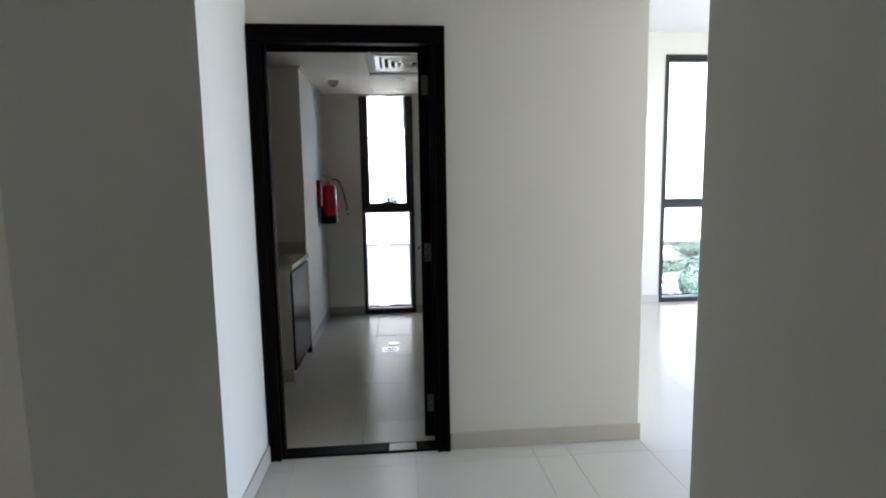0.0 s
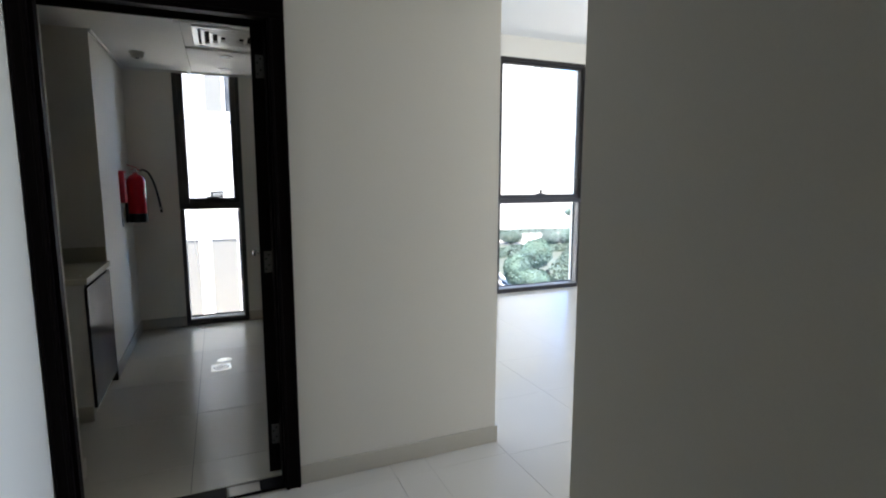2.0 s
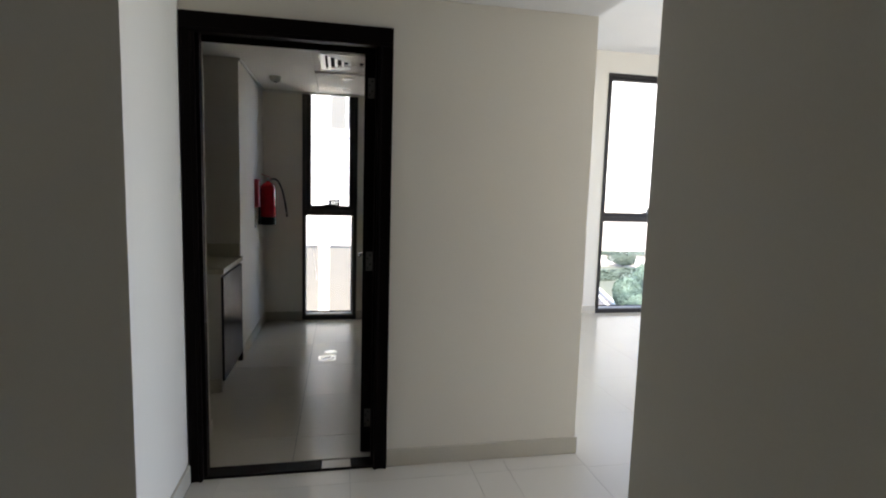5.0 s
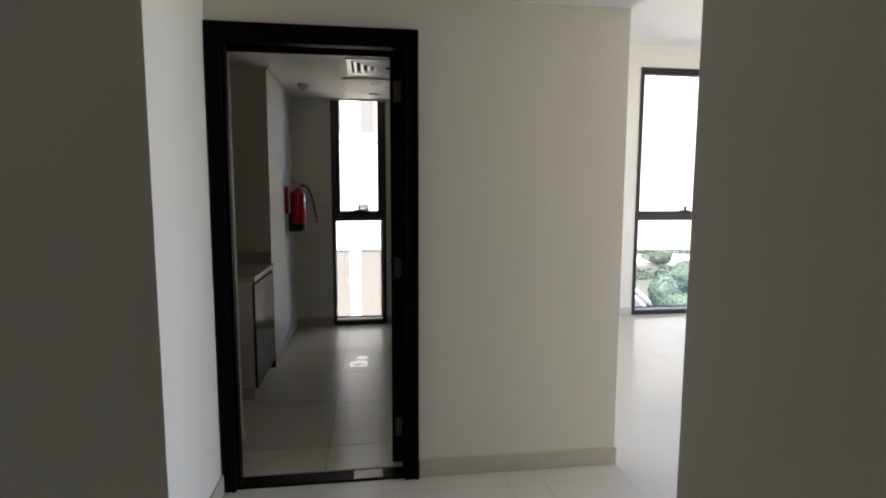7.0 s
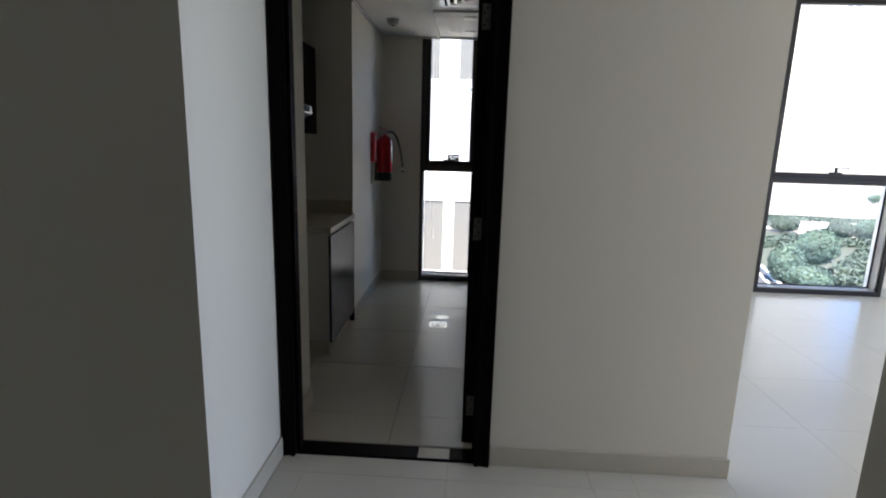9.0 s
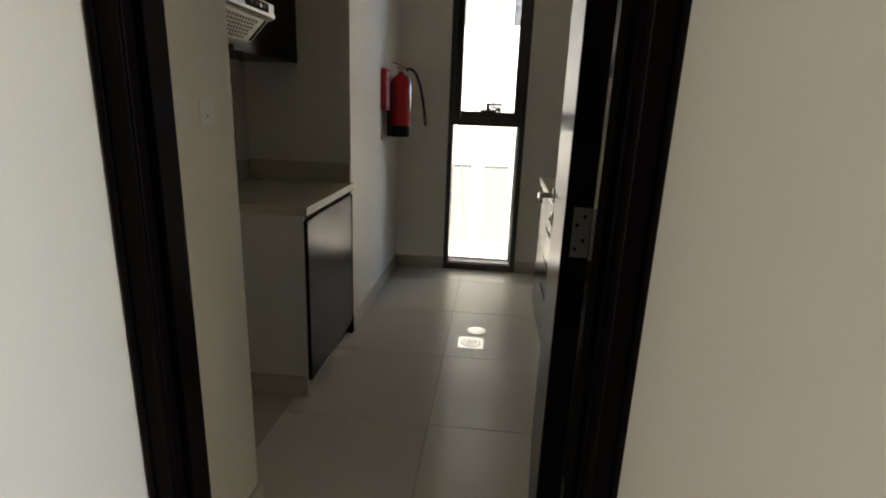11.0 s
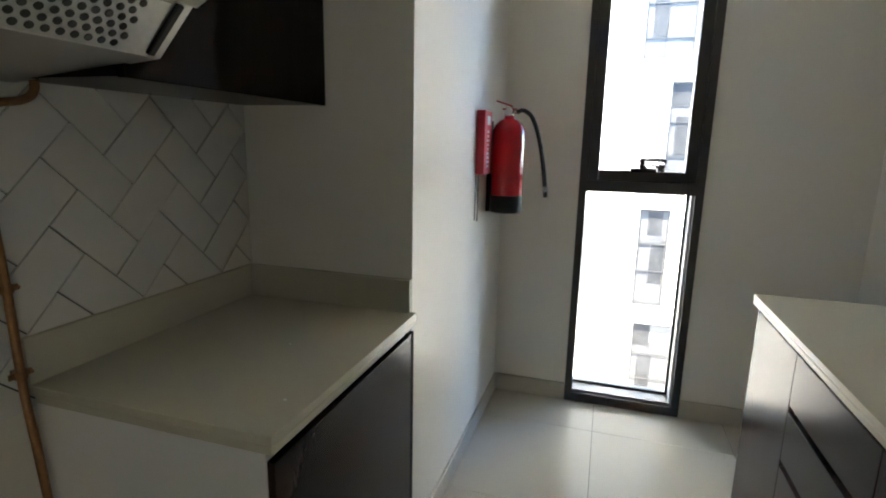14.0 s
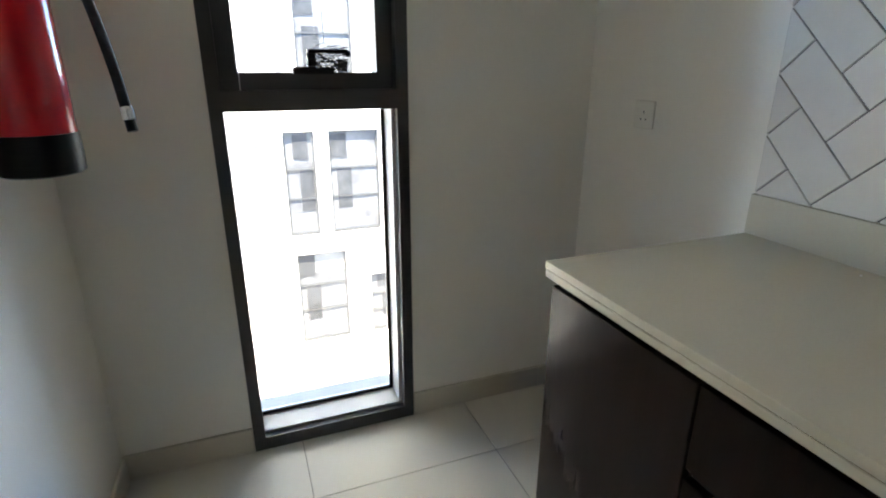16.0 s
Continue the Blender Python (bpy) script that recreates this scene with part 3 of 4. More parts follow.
wall_unit(XB + 0.003, -0.943, 3.935, YC - 0.004, 1.520, 2.155, True, "dark wood wall cabinet beside the extractor hood")
wall_unit(XB + 0.003, -0.943, YA + 0.012, 3.934, 1.745, 2.155, True, "dark wood wall cabinet above the extractor hood")
wall_unit(0.700, XR - 0.003, 4.56, 5.150, 1.527, 2.155, False, "dark wood wall cabinet with glossy underside")
wall_unit(0.700, XR - 0.003, 3.96, 4.559, 1.527, 2.155, False, "dark wood wall cabinet with glossy underside")
wall_unit(0.700, XR - 0.003, 3.36, 3.959, 1.527, 2.155, False, "dark wood wall cabinet with glossy underside")

# ---- extractor hood ----
hood = thing("extractor_hood", (-1.0, 3.58, 1.53), "stainless steel extractor hood with perforated filters under a wall cabinet", "hood")
HY0, HY1 = YA + 0.020, 3.950
HFX, HBX, HFZ0, HFZ1 = -0.775, XB + 0.012, 1.645, 1.692
UX0, UZ0, UX1, UZ1 = -0.875, 1.551, -0.795, 1.634      # sloping underside, back and front


def prism(profile, y0, y1):
    """Extrude (x, z) pairs along y."""
    bm = bmesh.new()
    a = [bm.verts.new((x, y0, z)) for x, z in profile]
    b = [bm.verts.new((x, y1, z)) for x, z in profile]
    bm.faces.new(a)
    bm.faces.new(list(reversed(b)))
    for k in range(len(profile)):
        j = (k + 1) % len(profile)
        bm.faces.new((a[k], b[k], b[j], a[j]))
    return bm


part("canopy", prism([(HFX, HFZ0), (HFX + 0.002, HFZ1 - 0.005), (HFX - 0.006, HFZ1), (-0.945, 1.742), (HBX, 1.742), (HBX, 1.516), (UX0, UZ0), (UX1, UZ1)], HY0, HY1), STEEL, hood)
part("lip", prism([(HFX + 0.004, HFZ0 - 0.004), (HFX + 0.004, HFZ0 + 0.010), (HFX - 0.004, HFZ0 + 0.010), (UX1 + 0.002, UZ1 - 0.004)], HY0 - 0.002, HY1 + 0.003), STEEL, hood)
ctrl = part("control_panel", box(HFX - 0.001, HFX + 0.006, 3.705, 3.895, 1.651, 1.685, 0.003, 2), GAP, hood, "black control panel with push switches")
for k in range(4):
    part("switch", box(HFX + 0.006, HFX + 0.010, 3.735 + 0.035 * k, 3.757 + 0.035 * k, 1.662, 1.675, 0.002, 1), RUBBER if k != 2 else CHROME, ctrl)
# filters lie on the sloping underside
sl = Vector((UX1 - UX0, 0, UZ1 - UZ0))
ang = math.degrees(math.atan2(sl.z, sl.x))
for y0, y1 in ((HY0 + 0.03, 3.566), (3.590, HY1 - 0.045)):
    base = pose(UX0, y0, UZ0, 0, -ang, 0) @ Matrix.Translation((0, 0, -0.003))
    L, Wd = sl.length, y1 - y0
    fb = box(0.006, L - 0.006, 0, Wd, -0.003, 0.003, 0.001, 1)
    fb.transform(base)
    flt = part("grease_filter", fb, MESH_STEEL, hood, "perforated aluminium grease filter")
    hb = bmesh.new()
    ny = int((Wd - 0.05) / 0.021)
    for i in range(6):
        for j in range(ny):
            add_cyl(hb, base @ Matrix.Translation((0.018 + 0.0155 * i, 0.024 + 0.021 * j + (0.0105 if i % 2 else 0), -0.0045)), 0.0062, 0.002, 10)
    tagged(part("perforation", hb, FILTER_HOLE, flt, "dark round filter holes"), kind="stuff")
cb2 = box(0.008, sl.length - 0.004, 0, 0.014, -0.010, -0.001, 0.002, 1)
cb2.transform(pose(UX0, HY1 - 0.038, UZ0, 0, -ang, 0))
part("filter_clip", cb2, BLACK, hood, "dark filter latch")

# ---- gas pipe ----
pipe = thing("gas_pipe", (-1.22, 3.88, 0.56), "copper gas pipe clipped to the tiled recess wall", "pipe")
pb = bmesh.new()
PX = XB + 0.032
add_tube(pb, curve_points([(PX + 0.031, 3.870, 0.640), (PX + 0.018, 3.870, 0.78), (PX + 0.003, 3.871, 0.90), (PX, 3.869, 1.10), (PX, 3.862, 1.30), (PX, 3.858, 1.42), (PX, 3.863, 1.458), (PX, 3.893, 1.473), (PX, 3.945, 1.483), (PX, 3.970, 1.500), (PX, 3.974, 1.53), (PX, 3.968, 1.58)], 8), 0.0085, 12)
part("tube", pb, COPPER, pipe, smooth=True)
part("end_cap", cyl(pose(PX + 0.033, 3.870, 0.616, 0, -5), 0.0105, 0.03, 14), COPPER, pipe)
for z, y in ((0.94, 3.871), (1.12, 3.868), (1.365, 3.860)):
    part("pipe_clip", join(cyl(pose(PX, y, z - 0.008), 0.0125, 0.016, 14), box(XB + 0.008, PX, y - 0.005, y + 0.005, z - 0.006, z + 0.006), cyl(pose(PX, y - 0.018, z, 0, 90), 0.004, 0.008, 8), cyl(pose(PX, y + 0.018, z, 0, 90), 0.004, 0.008, 8), box(PX - 0.002, PX + 0.002, y - 0.022, y + 0.022, z - 0.006, z + 0.006)), COPPER, pipe, "copper saddle clip")

# ---- fire extinguisher ----
ext = thing("fire_extinguisher", (-0.568, 5.64, 1.10), "red fire extinguisher with black base hung on the wall", "extinguisher")
EM = Matrix.Translation((-0.566, 5.64, 1.10))
part("cylinder", lathe([(0.066, 0.076), (0.0745, 0.078), (0.0745, 0.355), (0.072, 0.382), (0.062, 0.405), (0.045, 0.422), (0.024, 0.432), (0.022, 0.445)], 40, EM), RED, ext, smooth=True)
part("base_ring", lathe([(0.070, 0.0), (0.0765, 0.004), (0.0775, 0.04), (0.0765, 0.082), (0.070, 0.083)], 40, EM), BLACK, ext, "black plastic base ring", True)
part("valve", join(lathe([(0.019, 0.44), (0.021, 0.45), (0.019, 0.475), (0.012, 0.485)], 20, EM), cyl(EM @ pose(0, 0, 0.462, 0, 90), 0.008, 0.045, 12)), CHROME, ext, "brass-coloured valve", True)
part("gauge", join(cyl(EM @ pose(0, -0.022, 0.462, 90), 0.016, 0.012, 20)), PLASTIC, ext)
part("lever", join(box(-0.600, -0.532, 5.631, 5.649, 1.572, 1.578, 0.002, 1)), RED, ext, "red squeeze lever")
lv = box(-0.045, 0.035, -0.009, 0.009, -0.003, 0.003, 0.002, 1)
lv.transform(EM @ pose(-0.02, 0, 0.498, 0, 18, 0))
part("lever", lv, RED, ext, "red squeeze lever")
hb = bmesh.new()
add_tube(hb, curve_points([(-0.530, 5.64, 1.562), (-0.500, 5.625, 1.568), (-0.455, 5.59, 1.535), (-0.415, 5.55, 1.445), (-0.385, 5.51, 1.325), (-0.370, 5.485, 1.235)], 8), 0.0095, 12)
part("hose", hb, RUBBER, ext, "black rubber hose", True)
nb = bmesh.new()
add_tube(nb, [(-0.370, 5.485, 1.238), (-0.367, 5.480, 1.215)], 0.0115, 12)
part("ferrule", nb, CHROME, ext, "metal hose ferrule")
nb = add_tube(bmesh.new(), [(-0.367, 5.480, 1.215), (-0.3645, 5.476, 1.195)], 0.0095, 12)
part("nozzle", nb, BLACK, ext, "black hose nozzle")
part("wall_bracket", box(XS, XS + 0.020, 5.625, 5.655, 1.10, 1.52), BLACK, ext, "black wall bracket")

sign = thing("extinguisher_sign", (XS, 5.467, 1.42), "red plastic box sign with white vertical lettering on the wall", "sign")
part("plate", box(XS, XS + 0.038, 5.400, 5.535, 1.285, 1.557, 0.004, 2), RED_SIGN, sign)
rs = random.Random(9)
for k in range(9):
    w = rs.choice((0.030, 0.040, 0.048))
    part("letter_bar", box(XS + 0.038, XS + 0.0385, 5.468 - w / 2, 5.468 + w / 2, 1.315 + 0.0185 * k, 1.315 + 0.0185 * k + 0.010), WHITE_INK, sign, "white letter")
part("pictogram", box(XS + 0.038, XS + 0.0385, 5.440, 5.498, 1.497, 1.535), WHITE_INK, sign, "white pictogram")
# straps drawn wider and darker to take in their shadow lines
for y, z0 in ((5.405, 1.085), (5.452, 1.075)):
    part("strap", box(XS, XS + 0.003, y, y + 0.008, z0, 1.285), HINGE_STEEL, sign, "thin hanging strap, broadened and darkened to include its shadow")

# ---- floor drain ----
drain = thing("floor_drain", (0.055, 4.62, 0), "square satin steel floor drain with slanting slots in the tiles", "drain")
dpl = part("plate", box(-0.018, 0.130, 4.530, 4.680, -0.002, 0.002, 0.0008, 1), SATIN, drain)
part("grate_well", cyl(pose(0.056, 4.605, 0.0021), 0.056, 0.0006, 36), GAP, drain, "dark round grate opening")
part("grate", cyl(pose(0.056, 4.605, 0.0027), 0.050, 0.0008, 36), SATIN, drain, "satin steel round grate")
gs = bmesh.new()
for k in range(-4, 5):
    for j in range(-2, 3):
        u, v = 0.0095 * k, 0.027 * j + (0.0135 if k % 2 else 0.0)
        if math.hypot(u, abs(v) + 0.009) < 0.047:
            sb = box(-0.0095, 0.0095, -0.0022, 0.0022, 0.0, 0.0006)
            sb.transform(pose(0.056, 4.605, 0.0034, 0, 0, -38) @ Matrix.Translation((v, u, 0)))
            gs = join(gs, sb)
tagged(part("grate_slot", gs, GAP, drain, "dark slanting slots"), kind="stuff")
cover = solid("cleanout_cover", cyl(pose(0.083, 4.782, -0.002), 0.057, 0.004, 40, bevel=0.0006), SATIN, "round satin steel floor cleanout cover", "cover", "", True)

# plaster crumbs left on the worktops
for x, y, r in ((-0.70, 4.02, 0.0035), (-0.86, 4.28, 0.0025), (0.66, 4.62, 0.003), (0.62, 4.42, 0.002), (1.0, 4.97, 0.0025)):
    cr = bmesh.new()
    bmesh.ops.create_icosphere(cr, subdivisions=1, radius=r, matrix=Matrix.Translation((x, y, 0.900 + 0.6 * r)) @ Matrix.Diagonal((1.3, 0.9, 0.6, 1)))
    solid("plaster_crumb", cr, WHITE_INK, "tiny white plaster crumb lying on the worktop", "crumb", "", False, "worktop crumbs")

# ---- ceiling fittings ----
grille = thing("air_grille", (0.26, 4.50, CK), "white square ceiling air diffuser with stepped vanes", "vent")
part("backing", box(0.02, 0.50, 4.26, 4.74, CK - 0.003, CK - 0.0005), GAP, grille)
for k in range(5):
    a = 0.262 - 0.054 * k
    bmv = bmesh.new()
    for sx, sy in ((1, 0), (-1, 0), (0, 1), (0, -1)):
        w = 0.034 if k == 0 else 0.022
        x0, x1, y0, y1 = (a - w, a, -a, a) if sx == 1 else (-a, -a + w, -a, a) if sx == -1 else (-a + w, a - w, a - w, a) if sy == 1 else (-a + w, a - w, -a, -a + w)
        add_box(bmv, 0.26 + x0, 0.26 + x1, 4.50 + y0, 4.50 + y1, CK - 0.016 - 0.002 * k, CK - 0.0032)
    part("frame" if k == 0 else "vane", bmv, PLASTIC, grille)
smoke = thing("smoke_detector", (-0.445, 5.28, CK), "white round smoke detector on the ceiling", "detector")
part("base", cyl(pose(-0.445, 5.28, CK - 0.014), 0.056, 0.014, 32, bevel=0.002), DETECTOR, smoke, smooth=True)
part("dome", lathe([(0.026, -0.048), (0.040, -0.044), (0.048, -0.030), (0.050, -0.014)], 32, Matrix.Translation((-0.445, 5.28, CK))), DETECTOR, smoke, smooth=True)
part("sensor_slot", cyl(pose(-0.445, 5.28, CK - 0.052), 0.016, 0.006, 20), GAP, smoke)


def downlight(x, y):
    d = thing("downlight", (x, y, CK), "round recessed ceiling downlight, switched off", "lamp", "kitchen downlights")
    part("trim_ring", lathe([(0.046, -0.001), (0.048, -0.008), (0.056, -0.007), (0.060, -0.0005)], 32, Matrix.Translation((x, y, CK))), PLASTIC, d, smooth=True)
    part("lens", cyl(pose(x, y, CK - 0.0095), 0.043, 0.002, 28), LAMP_DIM, d)


downlight(0.222, 5.165)
downlight(0.222, 5.73)
downlight(0.222, 3.75)


# ---- sockets and switches ----
def plate(name, m, w, h, label, category, rockers=(), pins=()):
    """A white wall plate in the xz plane of m, facing its -y."""
    p = thing(name, m.translation, label, category)
    fb = box(-w / 2, w / 2, -0.006, 0, -h / 2, h / 2, 0.0025, 2)
    fb.transform(m)
    part("face_plate", fb, PLATE, p)
    for x, z, rw_, rh in rockers:
        rb = box(x - rw_ / 2, x + rw_ / 2, -0.0085, -0.006, z - rh / 2, z + rh / 2, 0.0012, 1)
        rb.transform(m)
        part("rocker", rb, PLATE, p)
    for x, z, pw, ph in pins:
        rb = box(x - pw / 2, x + pw / 2, -0.0064, -0.0058, z - ph / 2, z + ph / 2)
        rb.transform(m)
        part("socket_hole", rb, GAP, p, "dark socket hole")
    return p


def pins_at(x, z):
    return [(x, z + 0.012, 0.004, 0.008), (x - 0.011, z - 0.010, 0.0065, 0.004), (x + 0.011, z - 0.010, 0.0065, 0.004)]


EAST = lambda x, y, z: Matrix.Translation((x, y, z)) @ pose(0, 0, 0, 0, 0, 90)      # faces +x
WEST = lambda x, y, z: Matrix.Translation((x, y, z)) @ pose(0, 0, 0, 0, 0, -90)     # faces -x
plate("light_switch", EAST(-0.593, 2.95, 1.302), 0.070, 0.062, "white double light switch on the wall by the door", "switch", [(-0.014, 0, 0.022, 0.040), (0.014, 0, 0.022, 0.040)])
plate("cooker_switch", EAST(-0.593, 3.075, 1.302), 0.066, 0.062, "white cooker isolator switch on the wall by the recess", "switch", [], [(-0.006, -0.011, 0.005, 0.005)])
plate("socket", WEST(XR, 5.727, 1.168), 0.088, 0.088, "white single power socket on the painted wall", "socket", [], pins_at(0, -0.004))
plate("socket", WEST(XR - 0.009, 4.867, 1.337), 0.147, 0.088, "white double power socket on the herringbone tiles", "socket", [(-0.012, 0.028, 0.014, 0.012), (0.012, 0.028, 0.014, 0.012)], pins_at(-0.036, -0.010) + pins_at(0.036, -0.010))


# ---- herringbone tiles ----
def clip_poly(poly, lo, hi):
    """Clip a convex polygon in (u, v) to the box lo..hi."""
    for ax in (0, 1):
        for sign_, lim in ((1, lo[ax]), (-1, -hi[ax])):
            out = []
            for i in range(len(poly)):
                a, b = poly[i - 1], poly[i]
                da, db = sign_ * a[ax] - lim, sign_ * b[ax] - lim
                if (da < 0) != (db < 0):
                    t = da / (da - db)
                    out.append((a[0] + t * (b[0] - a[0]), a[1] + t * (b[1] - a[1])))
                if db >= 0:
                    out.append(b)
            poly = out
            if len(poly) < 3:
                return []
    return poly


def herringbone(parent, u0, u1, v0, v1, ou, ov, place, w=0.1029, gap=0.0036):
    """Tiles w by 2w at 45 degrees over (u, v); place maps (u, v, depth) to the world."""
    c = math.sqrt(0.5)
    n = 0
    for i in range(-40, 41):
        for j in range(-20, 21):
            bx, by = i * w + 2 * j * w, i * w - 2 * j * w
            for rect in ((bx, by, 2 * w, w), (bx + 0, by + w, w, 2 * w)):
                x0, y0, lx, ly = rect
                g = gap / 2
                quad = [(x0 + g, y0 + g), (x0 + lx - g, y0 + g), (x0 + lx - g, y0 + ly - g), (x0 + g, y0 + ly - g)]
                quad = [(ou + (x - y) * c, ov + (x + y) * c) for x, y in quad]
                poly = clip_poly(quad, (u0, v0), (u1, v1))
                if not poly:
                    continue
                area = abs(sum(poly[k - 1][0] * poly[k][1] - poly[k][0] * poly[k - 1][1] for k in range(len(poly)))) / 2
                if area < 2e-5:
                    continue
                bm = bmesh.new()
                cu, cv = sum(p[0] for p in poly) / len(poly), sum(p[1] for p in poly) / len(poly)
                back = [bm.verts.new(place(u, v, 0.0)) for u, v in poly]
                mid = [bm.verts.new(place(u, v, 0.0052)) for u, v in poly]
                top = [bm.verts.new(place(u + 0.0016 * (1 if u < cu else -1), v + 0.0016 * (1 if v < cv else -1), 0.0066)) for u, v in poly]
                for a, b in ((back, mid), (mid, top)):
                    for k in range(len(poly)):
                        bm.faces.new((a[k - 1], a[k], b[k], b[k - 1]))
                bm.faces.new(top)
                ob = new("tile", mesh_of("tile", bm, GLAZE))
                ob.parent = parent
                n += 1
    return n


splash_l = solid("splashback_left", box(XB + 0.0005, XB + 0.003, YA + 0.001, YC - 0.001, 0.848, 1.74), TILE_GROUT, "white glazed herringbone tiles with grey grout", "splashback")
herringbone(splash_l, YA + 0.001, YC - 0.001, 0.848, 1.74, 4.201, 1.154, lambda u, v, d: (XB + 0.003 + d, u, v))
splash_r = solid("splashback_right", box(XR - 0.003, XR - 0.0005, 2.96, 5.283, 1.005, 1.540), TILE_GROUT, "white glazed herringbone tiles with grey grout", "splashback")
herringbone(splash_r, 3.55, 5.283, 1.005, 1.540, 5.137, 1.154, lambda u, v, d: (XR - 0.003 - d, u, v))

# ---- outside ----
ground = solid("ground", box(-900, 900, 6.9, 1500, GROUND - 1, GROUND), SAND, "pale sandy ground reaching to the horizon", "ground")
court = solid("pavement", box(-15, 6.4, 6.95, 15.0, GROUND + 0.004, GROUND + 0.03), PAVING, "pale paved courtyard between the buildings", "pavement")
own_wall = solid("outer_wall", boxes((-9, WK0 - 0.002, 6.29, 6.6, GROUND, -0.21), (WK0, 8, 6.36, 6.6, GROUND, -0.21)), RENDER_WHITE, "white rendered outside wall below the apartment", "wall")

road = solid("road", box(0, 14, 0, 8, 0, 0.02), ASPHALT, "dark asphalt road with pale edge line", "road")
road.matrix_world = pose(14.2, 22.0, GROUND + 0.004, 0, 0, 73)
line = solid("road_line", box(0, 14, 0.25, 0.40, 0.021, 0.026), LINE_PAINT, "white painted road edge line", "road line")
line.matrix_world = road.matrix_world


def facade_window(parent, x0, x1, z0, z1, y, rails=(), blind=0.0):
    w = part("window", boxes((x0, x0 + 0.04, y + 0.06, y + 0.14, z0, z1), (x1 - 0.04, x1, y + 0.06, y + 0.14, z0, z1), (x0 + 0.04, x1 - 0.04, y + 0.06, y + 0.14, z0, z0 + 0.05), (x0 + 0.04, x1 - 0.04, y + 0.06, y + 0.14, z1 - 0.05, z1),
                                 *[(x0 + 0.04, x1 - 0.04, y + 0.07, y + 0.14, z - 0.014, z + 0.014) for z in rails]), FACADE_FRAME, parent)
    part("pane", box(x0 + 0.04, x1 - 0.04, y + 0.10, y + 0.11, z0 + 0.05, z1 - 0.05), GLASS_FAR, w)
    a, b = (x0 + 0.30 * (x1 - x0), x0 + 0.78 * (x1 - x0)) if x1 - x0 < 0.8 else (x0 + 0.05, x0 + 0.36 * (x1 - x0))
    h = z1 - z0
    for s0, s1 in ((0.74, 0.97), (0.24, 0.64)):
        part("inner_pane", box(a, b, y + 0.086, y + 0.097, z0 + s0 * h, z0 + s1 * h), INNER_PANE, w)
        a, b = a + 0.1, b + 0.08
    if blind:
        part("blind", box(x0 + 0.05, x1 - 0.05, y + 0.0985, y + 0.0995, z1 - 0.05 - blind * (z1 - z0), z1 - 0.05), BLIND, w)
    return w


YF = 15.0
house = thing("apartment_building", (1.0, YF + 2, GROUND), "white rendered apartment building with tall narrow windows", "building")
cols = [(-4.6, -4.0), (-3.7, -2.7), (-2.3, -1.75), (-0.95, -0.42), (-0.12, 0.48), (0.60, 1.21), (1.48, 2.51), (2.95, 3.5), (3.8, 4.8)]
# last two rows: unseen storeys, added with the height that screens the sky
rowsz = [(-4.47, -2.40), (-2.00, 0.13), (0.82, 2.72), (3.16, 5.00), (6.20, 7.95), (8.60, 10.35)]
openings = []
for r, (z0, z1) in enumerate(rowsz):
    for c, (x0, x1) in enumerate(cols):
        if r == 0:
            if c in (5, 1, 8):
                openings.append((x0 + 0.07, x1 + (0.5 if c == 5 else 0.1), z0, z1, r, c))
            elif c == 6:
                openings.append((2.22, 2.75, -4.47, -3.03, r, c))
        elif r == 2:
            if c in (6, 1, 8):
                openings.append((x0 - 0.5, x1 - 0.45, z0, z1, r, c))
        elif c in (2, 3, 4):
            continue
        elif r == 3 and c == 5:
            openings.append((0.374, 1.33, z0, z1, r, c))
        else:
            openings.append((x0, x1, z0, z1, r, c))
panels = [(-0.95, -0.42, -2.10, -0.10), (-0.12, 0.50, -2.10, -0.10), (-0.95, -0.62, 3.14, 5.15), (-0.09, 0.30, 3.14, 5.15), (-2.3, -1.75, -2.10, -0.10), (-2.3, -1.75, 3.14, 5.15)]
# west end and top are out of view, set to shape the kitchen's skylight
XF0, XF1, ZTOP = -7.5, 6.2, 11.0
# wall pieces between the openings, row by row
wb = bmesh.new()
holes = [o[:4] for o in openings] + panels
zs = sorted({GROUND, ZTOP, *[o[2] for o in holes], *[o[3] for o in holes]})
for za, zb in zip(zs, zs[1:]):
    zc = (za + zb) / 2
    cuts = sorted((o[0], o[1]) for o in holes if o[2] < zc < o[3])
    x = XF0
    for a, b in cuts:
        if a > x:
            add_box(wb, x, a, YF, YF + 0.3, za, zb)
        x = max(x, b)
    add_box(wb, x, XF1, YF, YF + 0.3, za, zb)
part("wall", wb, RENDER_WHITE, house)
part("side_wall", boxes((XF0, XF0 + 0.3, YF + 0.3, YF + 9, GROUND, ZTOP), (XF1 - 0.3, XF1, YF + 0.3, YF + 9, GROUND, ZTOP), (XF0 + 0.3, XF1 - 0.3, YF + 8.7, YF + 9, GROUND, ZTOP)), RENDER_WHITE, house)
part("roof", boxes((XF0 + 0.3, XF1 - 0.3, YF + 0.3, YF + 8.7, ZTOP - 0.6, ZTOP - 0.3)), RENDER_GREY, house)
part("parapet", box(XF0, XF1, YF - 0.06, YF + 0.3, ZTOP, ZTOP + 0.12), RENDER_WHITE, house)
for x0, x1, z0, z1, r, c in openings:
    h = z1 - z0
    facade_window(house, x0, x1, z0, z1, YF, (z0 + 0.36 * h, z0 + 0.64 * h) if r < 2 else (z0 + 0.22 * h, z0 + 0.58 * h), (0.0, 0.0, 0.2)[(r + c) % 3])
